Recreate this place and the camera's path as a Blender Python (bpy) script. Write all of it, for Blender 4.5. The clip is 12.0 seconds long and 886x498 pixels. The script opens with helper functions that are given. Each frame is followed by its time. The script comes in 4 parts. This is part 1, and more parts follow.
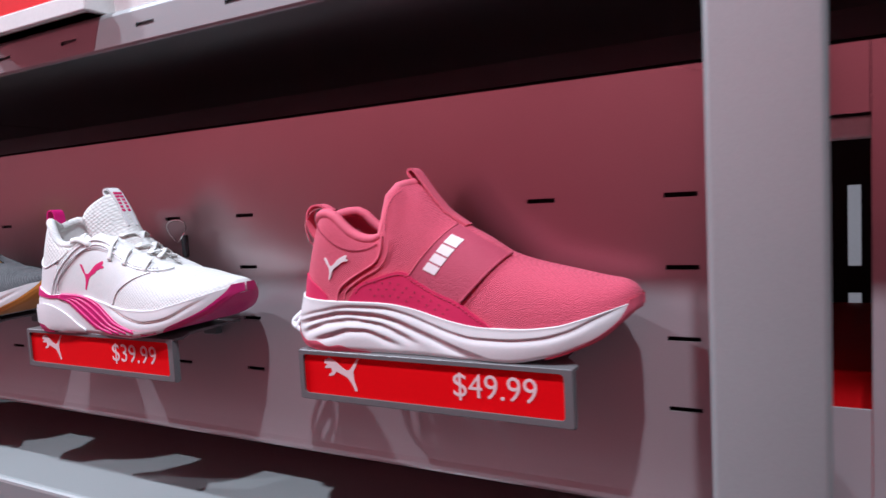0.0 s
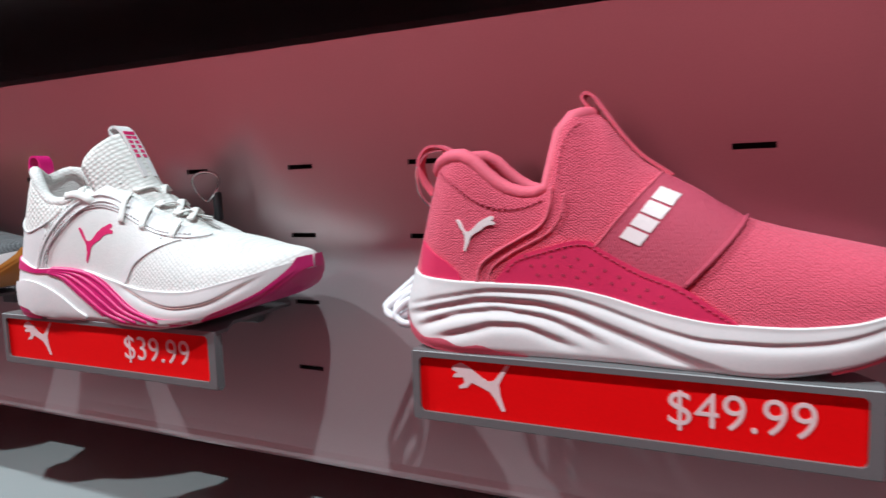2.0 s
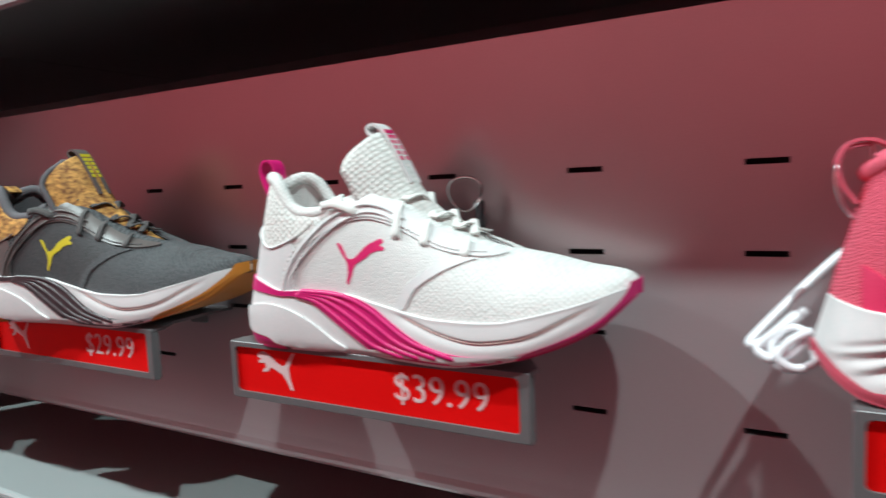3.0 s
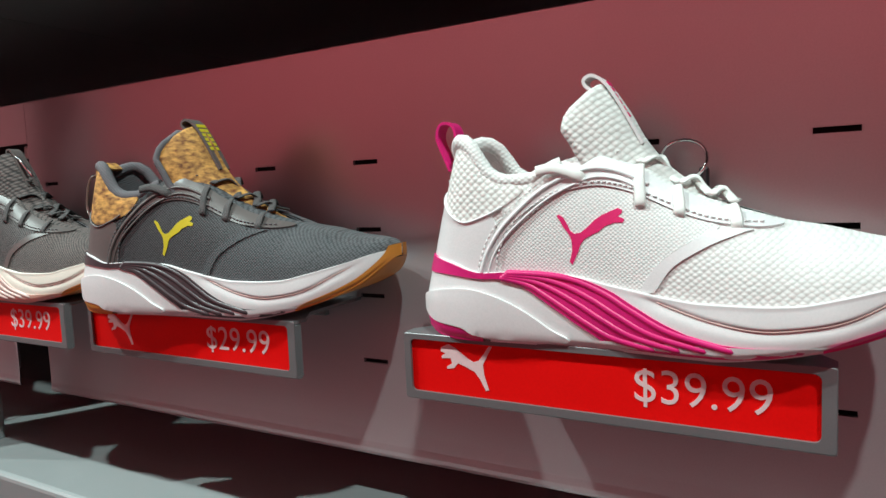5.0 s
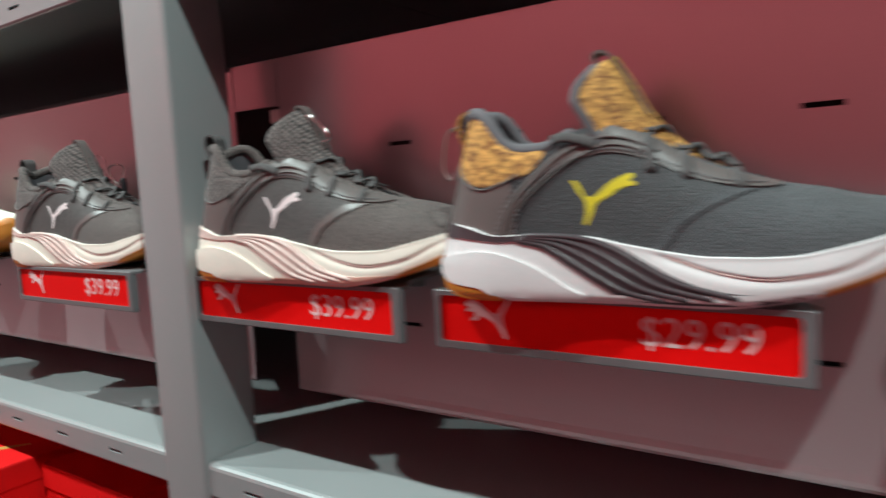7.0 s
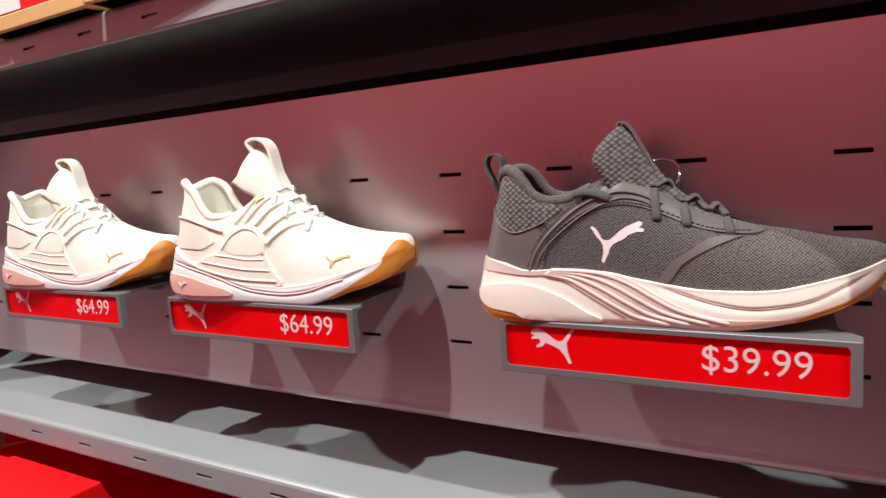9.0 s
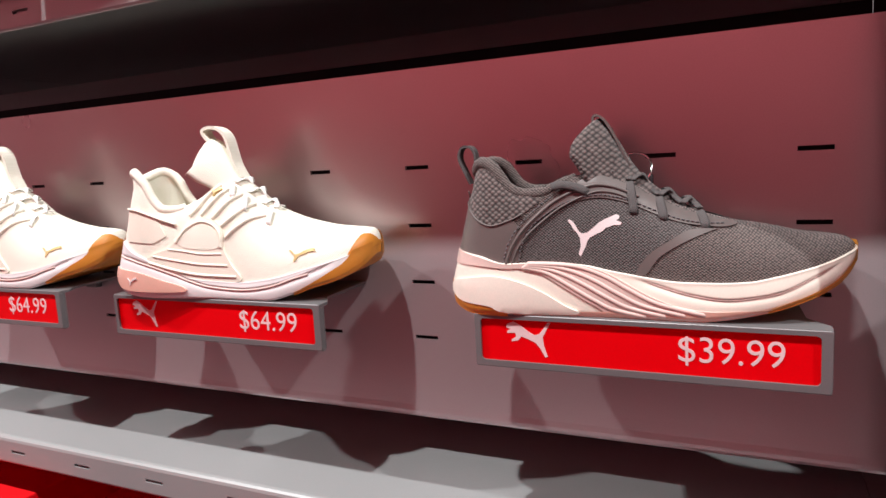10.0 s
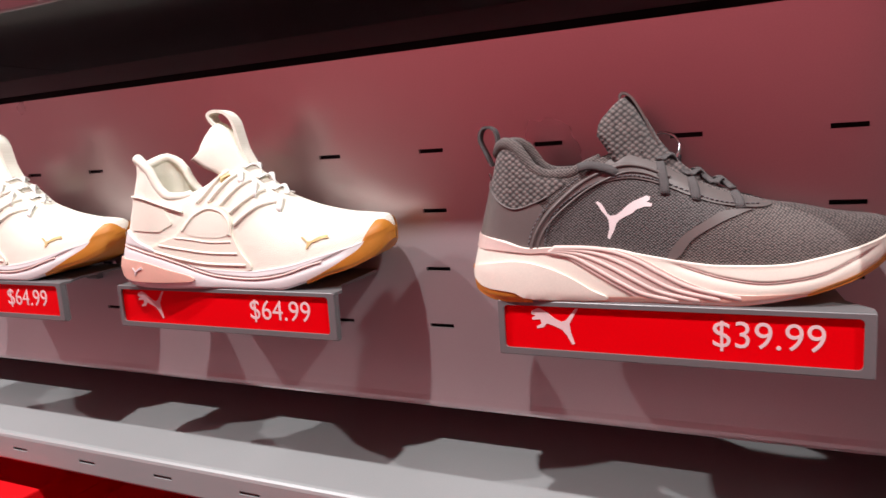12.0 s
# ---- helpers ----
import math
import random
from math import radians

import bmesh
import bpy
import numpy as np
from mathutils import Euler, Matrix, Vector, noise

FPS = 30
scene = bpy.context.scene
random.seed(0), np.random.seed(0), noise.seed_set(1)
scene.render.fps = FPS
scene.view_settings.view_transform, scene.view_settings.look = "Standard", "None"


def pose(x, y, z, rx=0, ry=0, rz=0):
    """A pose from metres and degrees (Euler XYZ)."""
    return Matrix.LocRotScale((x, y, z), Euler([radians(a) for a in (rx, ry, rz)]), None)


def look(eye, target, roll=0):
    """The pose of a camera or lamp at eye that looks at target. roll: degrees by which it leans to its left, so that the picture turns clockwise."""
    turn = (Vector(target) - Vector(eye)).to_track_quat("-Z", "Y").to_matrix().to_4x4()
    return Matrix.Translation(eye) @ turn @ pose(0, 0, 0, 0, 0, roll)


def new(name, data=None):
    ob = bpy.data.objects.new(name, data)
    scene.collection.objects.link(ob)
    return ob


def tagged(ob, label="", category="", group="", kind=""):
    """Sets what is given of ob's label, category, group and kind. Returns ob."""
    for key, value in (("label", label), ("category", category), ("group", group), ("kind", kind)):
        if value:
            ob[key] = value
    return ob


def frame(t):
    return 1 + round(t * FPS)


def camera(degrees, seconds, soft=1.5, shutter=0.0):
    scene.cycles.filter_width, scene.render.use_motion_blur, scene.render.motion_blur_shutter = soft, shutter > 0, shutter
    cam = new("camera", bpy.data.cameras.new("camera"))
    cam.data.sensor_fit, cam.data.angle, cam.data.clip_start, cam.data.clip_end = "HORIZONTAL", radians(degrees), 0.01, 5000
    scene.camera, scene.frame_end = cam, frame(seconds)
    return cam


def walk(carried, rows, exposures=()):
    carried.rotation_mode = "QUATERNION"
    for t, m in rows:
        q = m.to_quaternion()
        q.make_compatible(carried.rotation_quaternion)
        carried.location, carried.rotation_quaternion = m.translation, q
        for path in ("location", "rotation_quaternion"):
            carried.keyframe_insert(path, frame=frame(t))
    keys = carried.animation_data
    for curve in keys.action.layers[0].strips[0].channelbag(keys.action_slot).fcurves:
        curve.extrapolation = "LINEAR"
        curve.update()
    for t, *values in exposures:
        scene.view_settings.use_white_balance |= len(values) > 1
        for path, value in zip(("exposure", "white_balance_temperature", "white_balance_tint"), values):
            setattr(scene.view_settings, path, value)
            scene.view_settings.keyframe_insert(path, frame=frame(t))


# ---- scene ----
cam = camera(67.1, 12.0, 1.5, 0.35)
PATH = [
    (0, (0.322, -0.478, 1.386), (-0.623, 1.278, 1.235), -3.1),
    (0.5, (0.237, -0.448, 1.377), (-0.653, 1.335, 1.201), -2.6),
    (1, (0.205, -0.419, 1.377), (-0.627, 1.388, 1.172), -2.4),
    (1.5, (0.188, -0.409, 1.372), (-0.627, 1.404, 1.157), -2.1),
    (2, (0.153, -0.399, 1.369), (-0.701, 1.396, 1.155), -2.0),
    (2.5, (0.072, -0.386, 1.376), (-0.869, 1.365, 1.161), -2.4),
    (3, (-0.022, -0.397, 1.374), (-1.018, 1.327, 1.185), -2.4),
    (3.5, (-0.108, -0.409, 1.372), (-1.128, 1.303, 1.2), -2.3),
    (5.5, (-0.16, -0.4, 1.355), (-1.146, 1.328, 1.151), -2.7),
    (6, (-0.18, -0.397, 1.35), (-1.19, 1.314, 1.122), -3.0),
    (6.5, (-0.256, -0.419, 1.345), (-1.32, 1.261, 1.133), -3.0),
    (7, (-0.418, -0.439, 1.349), (-1.528, 1.211, 1.141), -3.0),
    (7.5, (-0.646, -0.441, 1.38), (-1.847, 1.144, 1.17), -4.1),
    (7.7, (-0.711, -0.446, 1.378), (-1.92, 1.138, 1.203), -3.6),
    (9.3, (-1.03, -0.517, 1.39), (-1.985, 1.22, 1.124), -3.7),
    (9.5, (-1.033, -0.519, 1.39), (-1.946, 1.24, 1.125), -3.4),
    (10, (-1.036, -0.514, 1.387), (-1.884, 1.277, 1.117), -3.2),
    (10.5, (-1.04, -0.508, 1.385), (-1.848, 1.299, 1.1), -3.3),
    (11, (-1.044, -0.505, 1.385), (-1.825, 1.312, 1.086), -3.3),
    (11.5, (-1.051, -0.508, 1.382), (-1.834, 1.308, 1.086), -3.3),
    (12, (-1.061, -0.508, 1.383), (-1.887, 1.288, 1.08), -3.7),
]
LOOKS = [(0, 0.03, 6250, 26), (1.5, 0.03, 6450, 18), (2.5, 0.0, 6500, 9), (3.7, 0.0, 6600, 3), (6.5, -0.06, 6700, 4), (7.5, 0.08, 6750, 7), (9.3, 0.12, 7450, 26), (12, 0.11, 7500, 32)]
walk(cam, [(t, look(eye, target, roll)) for t, eye, target, roll in PATH], LOOKS)

# ---------------------------------------------------------------- light
world = bpy.data.worlds.new("world")
scene.world = world
world.use_nodes = True
world.node_tree.nodes["Background"].inputs[0].default_value = (0.02, 0.012, 0.016, 1)
world.node_tree.nodes["Background"].inputs[1].default_value = 0.3


def spot(x, y, z, tx, ty, tz, watts, color, cone=50, soft=0.03, blend=0.6):
    data = bpy.data.lights.new("key_or_fill_spot", "SPOT")
    data.energy, data.color, data.shadow_soft_size = watts, color, soft
    data.spot_size, data.spot_blend = radians(cone), blend
    ob = new("key_or_fill_spot", data)
    ob.matrix_world = look((x, y, z), (tx, ty, tz))
    return ob


COOL = (0.80, 0.97, 1.0)
for sx in (-2.9, -1.42, 0.45):
    spot(sx, -0.86, 3.15, sx - 0.05, -0.08, 1.25, 170, COOL, 150, 0.03, 0.5)
# added fill: lights the unseen red wall so that it bounces red
for sx in (-4.0, -2.3, -0.6, 1.1):
    spot(sx, -1.2, 3.15, sx, -3.1, 2.45, 360, (1.0, 0.95, 0.93), 60)
# added fill on the unseen west wall, lifts the panel reflections
spot(-3.5, -1.5, 3.15, -5.0, -1.4, 1.6, 190, (1.0, 0.95, 0.93), 95)


# ---------------------------------------------------------------- materials
def mat(name, color, rough=0.5, metal=0.0, grain=0.0, scale=300.0, vary=0.1, blot=6.0, kind="noise", coat=0.0, sheen=0.0, second=None, stretch=None):
    m = bpy.data.materials.new(name)
    m.use_nodes = True
    nt = m.node_tree
    b = nt.nodes["Principled BSDF"]
    b.inputs["Metallic"].default_value = metal
    b.inputs["Coat Weight"].default_value = coat
    b.inputs["Sheen Weight"].default_value = sheen
    tc = nt.nodes.new("ShaderNodeTexCoord")
    mp = nt.nodes.new("ShaderNodeMapping")
    mp.inputs["Scale"].default_value = stretch if stretch else (1, 0, 1.2) if kind == "knit" else (1, 1, 1)
    if kind == "knit":
        mp.inputs["Rotation"].default_value = (0, radians(45), 0)
    nt.links.new(tc.outputs["Object"], mp.inputs[0])
    big = nt.nodes.new("ShaderNodeTexNoise")
    big.inputs["Scale"].default_value = blot
    big.inputs["Detail"].default_value = 5
    nt.links.new(tc.outputs["Object"], big.inputs[0])
    if kind == "noise":
        fine = nt.nodes.new("ShaderNodeTexNoise")
        fine.inputs["Scale"].default_value = scale
        fine.inputs["Detail"].default_value = 3
    else:
        fine = nt.nodes.new("ShaderNodeTexVoronoi")
        fine.inputs["Scale"].default_value = scale
        fine.inputs["Randomness"].default_value = 0.25 if kind == "knit" else 1.0
    nt.links.new(mp.outputs[0], fine.inputs[0])
    fo = fine.outputs[0]
    ramp = nt.nodes.new("ShaderNodeMapRange")
    ramp.inputs[3].default_value, ramp.inputs[4].default_value = 1 - vary, 1 + vary
    ramp.inputs[1].default_value, ramp.inputs[2].default_value = 0.3, 0.7
    nt.links.new(big.outputs[0], ramp.inputs[0])
    mix = nt.nodes.new("ShaderNodeMix")
    mix.data_type = "RGBA"
    two = second if second else tuple(c * 0.95 for c in color)
    mix.inputs[6].default_value = (*color, 1)
    mix.inputs[7].default_value = (*two, 1)
    mr = nt.nodes.new("ShaderNodeMapRange")
    mr.inputs[1].default_value, mr.inputs[2].default_value = (0.35, 0.7) if kind == "noise" else (0.25, 0.6) if kind == "knit" else (0.15, 0.42)
    nt.links.new(fo, mr.inputs[0])
    nt.links.new(mr.outputs[0], mix.inputs[0])
    mul = nt.nodes.new("ShaderNodeVectorMath")
    mul.operation = "SCALE"
    nt.links.new(mix.outputs[2], mul.inputs[0])
    nt.links.new(ramp.outputs[0], mul.inputs[3])
    nt.links.new(mul.outputs[0], b.inputs["Base Color"])
    rr = nt.nodes.new("ShaderNodeMapRange")
    rr.inputs[3].default_value, rr.inputs[4].default_value = max(rough - 0.08, 0.02), min(rough + 0.08, 1)
    nt.links.new(big.outputs[0], rr.inputs[0])
    nt.links.new(rr.outputs[0], b.inputs["Roughness"])
    if grain:
        bump = nt.nodes.new("ShaderNodeBump")
        bump.inputs["Strength"].default_value = grain
        bump.inputs["Distance"].default_value = 0.001
        bump.invert = kind != "noise"
        nt.links.new(fo, bump.inputs["Height"])
        nt.links.new(bump.outputs[0], b.inputs["Normal"])
    return m


M_STEEL = mat("satin_grey_steel", (0.36, 0.378, 0.380), 0.42, 0.3, 0.015, 900, 0.05, 3)
M_PANEL = mat("satin_taupe_panel", (0.50, 0.425, 0.44), 0.30, 0.50, 0.012, 900, 0.06, 3)
M_HOLDER = mat("satin_grey_holder", (0.19, 0.185, 0.19), 0.42, 0.35, 0.015, 700, 0.04, 8)
M_RED = mat("red_printed_card", (0.80, 0.002, 0.003), 0.55, 0, 0.02, 800, 0.03, 10)
M_RED.node_tree.nodes["Principled BSDF"].inputs["Specular IOR Level"].default_value = 0.15
M_PRINT = mat("pale_print", (0.80, 0.58, 0.58), 0.5, 0, 0.03, 800, 0.05, 60)
M_FLOOR = mat("dark_shop_floor", (0.085, 0.06, 0.068), 0.45, 0, 0.05, 60, 0.15, 1)
M_WALL = mat("red_bounce_wall", (0.46, 0.078, 0.105), 0.6, 0, 0.05, 80, 0.1, 1)
M_ROSEWALL = mat("rose_bounce_wall", (0.50, 0.24, 0.27), 0.6, 0, 0.05, 80, 0.1, 1)
M_PALE = mat("pale_grey_paint", (0.45, 0.42, 0.43), 0.7, 0, 0.05, 80, 0.08, 1)
M_DARK = mat("dark_ceiling_and_rear_shade", (0.03, 0.025, 0.03), 0.8, 0, 0.05, 80, 0.1, 1)
M_BOXRED = mat("red_cardboard", (0.78, 0.006, 0.008), 0.6, 0, 0.05, 400, 0.06, 8)
M_BOXRED.node_tree.nodes["Principled BSDF"].inputs["Specular IOR Level"].default_value = 0.2
M_BOXWHITE = mat("white_cardboard", (0.78, 0.75, 0.73), 0.5, 0, 0.05, 400, 0.05, 8)
M_BOXTAN = mat("tan_cardboard", (0.62, 0.36, 0.13), 0.6, 0, 0.08, 300, 0.1, 8)
M_GOLD = mat("gold_print", (0.75, 0.45, 0.12), 0.4, 0.2, 0.02, 400, 0.1, 20)
M_PALEGOLD = mat("pale_gold_print", (0.70, 0.52, 0.24), 0.4, 0.1, 0.02, 400, 0.1, 40)
M_BLACK = mat("black_plastic_and_hole_shade", (0.015, 0.015, 0.017), 0.35, 0, 0.02, 400, 0.1, 20)
M_CHROME = mat("chrome_wire", (0.8, 0.8, 0.8), 0.15, 1.0, 0.0, 400, 0.05, 20)
M_CLEAR = mat("smoky_clear_plastic", (0.16, 0.11, 0.10), 0.15, 0, 0.0, 400, 0.05, 20)
M_CABLE = mat("clear_grey_cable", (0.75, 0.75, 0.78), 0.25, 0, 0.0, 400, 0.05, 20)
M_FOAM = mat("white_foam", (0.75, 0.73, 0.73), 0.5, 0, 0.015, 900, 0.03, 30)
M_CREAMFOAM = mat("cream_foam", (0.86, 0.80, 0.70), 0.5, 0, 0.015, 900, 0.04, 30)
M_GUM = mat("gum_rubber", (0.62, 0.225, 0.03), 0.45, 0, 0.08, 700, 0.08, 30)
M_FUCHSIA = mat("fuchsia_rubber", (0.66, 0.012, 0.17), 0.42, 0, 0.06, 700, 0.05, 30)
M_ROSE = mat("rose_tpu", (0.72, 0.54, 0.49), 0.35, 0, 0.04, 700, 0.05, 30)
M_BLUSH = mat("blush_clip", (0.80, 0.45, 0.36), 0.35, 0, 0.03, 700, 0.05, 30)
M_PLUM = mat("dark_plum_tpu", (0.06, 0.045, 0.05), 0.35, 0, 0.04, 700, 0.08, 30)
M_PINKKNIT = mat("pink_knit", (0.78, 0.100, 0.17), 0.8, 0, 0.9, 620, 0.06, 20, "knit", sheen=0.1, second=(0.58, 0.05, 0.095), stretch=(1, 0, 1.6))
M_PINKSKIN = mat("deep_pink_synthetic", (0.68, 0.022, 0.10), 0.5, 0, 0.1, 900, 0.05, 25)
M_PINKBAND = mat("pink_elastic_band", (0.52, 0.06, 0.11), 0.75, 0, 0.7, 900, 0.05, 25, "knit", stretch=(1.3, 0, 0.5))
M_PINKDOT = mat("pink_thread_and_hole_shade", (0.40, 0.025, 0.065), 0.7, 0, 0.1, 900, 0.05, 25)
M_PINKTRIM = mat("pink_binding", (0.74, 0.11, 0.17), 0.7, 0, 0.3, 900, 0.05, 25)
M_WHITEKNIT = mat("white_mesh", (0.79, 0.78, 0.76), 0.8, 0, 0.5, 380, 0.03, 25, "knit", sheen=0.1, second=(0.66, 0.65, 0.63), stretch=(1, 0, 1.3))
M_WHITESKIN = mat("white_synthetic", (0.77, 0.76, 0.76), 0.45, 0, 0.08, 900, 0.03, 25)
M_WHITELACE = mat("white_lace", (0.80, 0.79, 0.76), 0.8, 0, 0.12, 1100, 0.03, 25, "knit")
M_WHITEFINE = mat("fine_white_mesh", (0.79, 0.78, 0.76), 0.75, 0, 0.35, 620, 0.03, 25, "knit", sheen=0.1, second=(0.66, 0.65, 0.64))
M_DARKFINE = mat("fine_charcoal_mesh", (0.135, 0.118, 0.115), 0.75, 0, 0.6, 620, 0.06, 25, "knit", second=(0.018, 0.015, 0.015))
M_PINKPRINT = mat("fuchsia_print", (0.72, 0.012, 0.14), 0.5, 0, 0.1, 900, 0.04, 40)
M_DARKKNIT = mat("charcoal_mesh", (0.165, 0.128, 0.118), 0.85, 0, 0.8, 620, 0.08, 25, "knit", sheen=0.12, second=(0.022, 0.018, 0.018), stretch=(1, 0, 1.3))
M_SLATEKNIT = mat("slate_mesh", (0.105, 0.108, 0.115), 0.85, 0, 0.6, 620, 0.08, 25, "knit", sheen=0.1, second=(0.028, 0.029, 0.032))
M_SLATEFINE = mat("fine_slate_mesh", (0.085, 0.085, 0.090), 0.75, 0, 0.5, 620, 0.06, 25, "knit", second=(0.018, 0.018, 0.019))
M_DARKCOARSE = mat("coarse_charcoal_knit", (0.165, 0.130, 0.122), 0.85, 0, 1.0, 300, 0.08, 25, "knit", sheen=0.12, second=(0.030, 0.024, 0.024))
M_WHITECOARSE = mat("coarse_white_knit", (0.80, 0.79, 0.76), 0.8, 0, 0.8, 300, 0.03, 25, "knit", sheen=0.1, second=(0.66, 0.65, 0.62))
M_DARKSKIN = mat("charcoal_synthetic", (0.130, 0.109, 0.104), 0.42, 0, 0.08, 900, 0.06, 25)
M_DARKLACE = mat("charcoal_lace", (0.085, 0.076, 0.076), 0.8, 0, 0.6, 1100, 0.05, 25, "knit")
M_LEOPARD = mat("leopard_print_knit", (0.68, 0.35, 0.09), 0.8, 0, 0.15, 230, 0.14, 130, "noise", second=(0.16, 0.055, 0.018), stretch=(0.8, 1, 1.7))
M_YELLOW = mat("yellow_print", (0.68, 0.56, 0.03), 0.5, 0, 0.1, 900, 0.05, 40)
M_SILVER = mat("pale_rose_print", (0.82, 0.72, 0.72), 0.4, 0, 0.1, 900, 0.05, 40)
M_CREAMKNIT = mat("cream_knit", (0.89, 0.87, 0.76), 0.8, 0, 0.4, 900, 0.03, 25, "knit", sheen=0.1, second=(0.81, 0.78, 0.66))
M_CREAMTPU = mat("cream_tpu_cage", (0.87, 0.83, 0.71), 0.38, 0, 0.04, 900, 0.03, 25)
M_LINING = mat("grey_lining", (0.13, 0.12, 0.13), 0.9, 0, 0.4, 700, 0.08, 25, "knit")
M_WHITELINING = mat("white_lining", (0.80, 0.76, 0.75), 0.9, 0, 0.4, 700, 0.04, 25, "knit")
M_PINKLINING = mat("pink_lining", (0.58, 0.10, 0.15), 0.9, 0, 0.4, 700, 0.05, 25, "knit")


# ---------------------------------------------------------------- mesh helpers
def part(name, bm, material, parent=None, label="", smooth=True):
    me = bpy.data.meshes.new(name)
    bm.normal_update()
    bm.to_mesh(me)
    bm.free()
    me.materials.append(material)
    if smooth:
        for p in me.polygons:
            p.use_smooth = True
    ob = new(name, me)
    if parent:
        ob.parent = parent
    if label:
        tagged(ob, label)
    return ob


def empty(name, m, label, category, group="", kind=""):
    ob = new(name)
    ob.empty_display_size = 0.05
    ob.matrix_world = m
    return tagged(ob, label, category, group, kind)


def box_bm(x0, x1, y0, y1, z0, z1, bevel=0.0, seg=2, bm=None):
    own = bm is None
    bm = bm or bmesh.new()
    r = bmesh.ops.create_cube(bm, size=1)
    vs = r["verts"]
    for v in vs:
        v.co = Vector((x0 if v.co.x < 0 else x1, y0 if v.co.y < 0 else y1, z0 if v.co.z < 0 else z1))
    if bevel:
        es = list({e for v in vs for e in v.link_edges})
        bmesh.ops.bevel(bm, geom=es, offset=bevel, segments=seg, affect="EDGES", profile=0.5)
    return bm


def spline(pts, x):
    """Smooth shape-keeping curve through control points."""
    xs = [p[0] for p in pts]
    ys = [p[1] for p in pts]
    if x <= xs[0]:
        return ys[0]
    if x >= xs[-1]:
        return ys[-1]
    i = max(k for k in range(len(xs) - 1) if xs[k] <= x)
    d = [(ys[k + 1] - ys[k]) / (xs[k + 1] - xs[k]) for k in range(len(xs) - 1)]

    def slope(k):
        if k == 0:
            return d[0]
        if k == len(xs) - 1:
            return d[-1]
        return 0.0 if d[k - 1] * d[k] <= 0 else 2 * d[k - 1] * d[k] / (d[k - 1] + d[k])
    h = xs[i + 1] - xs[i]
    s = (x - xs[i]) / h
    return (ys[i] * (1 + 2 * s) * (1 - s) ** 2 + slope(i) * h * s * (1 - s) ** 2
            + ys[i + 1] * s * s * (3 - 2 * s) + slope(i + 1) * h * s * s * (s - 1))


def flow(pts, n=6, closed=False):
    """Catmull-Rom through points of any dimension."""
    P = [Vector(p) for p in pts]
    out = []
    m = len(P)
    for i in range(m if closed else m - 1):
        a = P[(i - 1) % m] if closed or i else P[0]
        b, c = P[i], P[(i + 1) % m]
        e = P[(i + 2) % m] if closed or i + 2 < m else P[-1]
        for k in range(n):
            t = k / n
            out.append(0.5 * ((2 * b) + (c - a) * t + (2 * a - 5 * b + 4 * c - e) * t * t + (3 * b - a - 3 * c + e) * t ** 3))
    if not closed:
        out.append(P[-1])
    return out


def tube_bm(pts, r, sides=8, flat=1.0, up=(0, 0, 1), closed=False, bm=None, taper=False):
    """A tube along a path; flat under 1 makes a strap whose thin way is 'up'."""
    bm = bm or bmesh.new()
    pts = [Vector(p) for p in pts]
    n = len(pts)
    rings = []
    for i, p in enumerate(pts):
        a = pts[(i - 1) % n] if closed or i else pts[0]
        b = pts[(i + 1) % n] if closed or i + 1 < n else pts[-1]
        t = (b - a).normalized()
        u = Vector(up)
        s = t.cross(u)
        if s.length < 1e-3:
            s = t.cross(Vector((0, 1, 0.01)))
        s.normalize()
        w = s.cross(t).normalized()
        k = r * (0.35 if taper and i in (0, n - 1) else 1.0)
        rings.append([bm.verts.new(p + s * k * math.cos(2 * math.pi * j / sides) + w * k * flat * math.sin(2 * math.pi * j / sides)) for j in range(sides)])
    for i in range(n if closed else n - 1):
        A, B = rings[i], rings[(i + 1) % n]
        for j in range(sides):
            bm.faces.new((A[j], A[(j + 1) % sides], B[(j + 1) % sides], B[j]))
    if not closed:
        bm.faces.new(rings[0][::-1])
        bm.faces.new(rings[-1])
    bmesh.ops.recalc_face_normals(bm, faces=bm.faces[:])
    return bm


def inside(poly, x, y):
    c, j = False, len(poly) - 1
    for i in range(len(poly)):
        xi, yi, xj, yj = poly[i][0], poly[i][1], poly[j][0], poly[j][1]
        if (yi > y) != (yj > y) and x < (xj - xi) * (y - yi) / (yj - yi) + xi:
            c = not c
        j = i
    return c


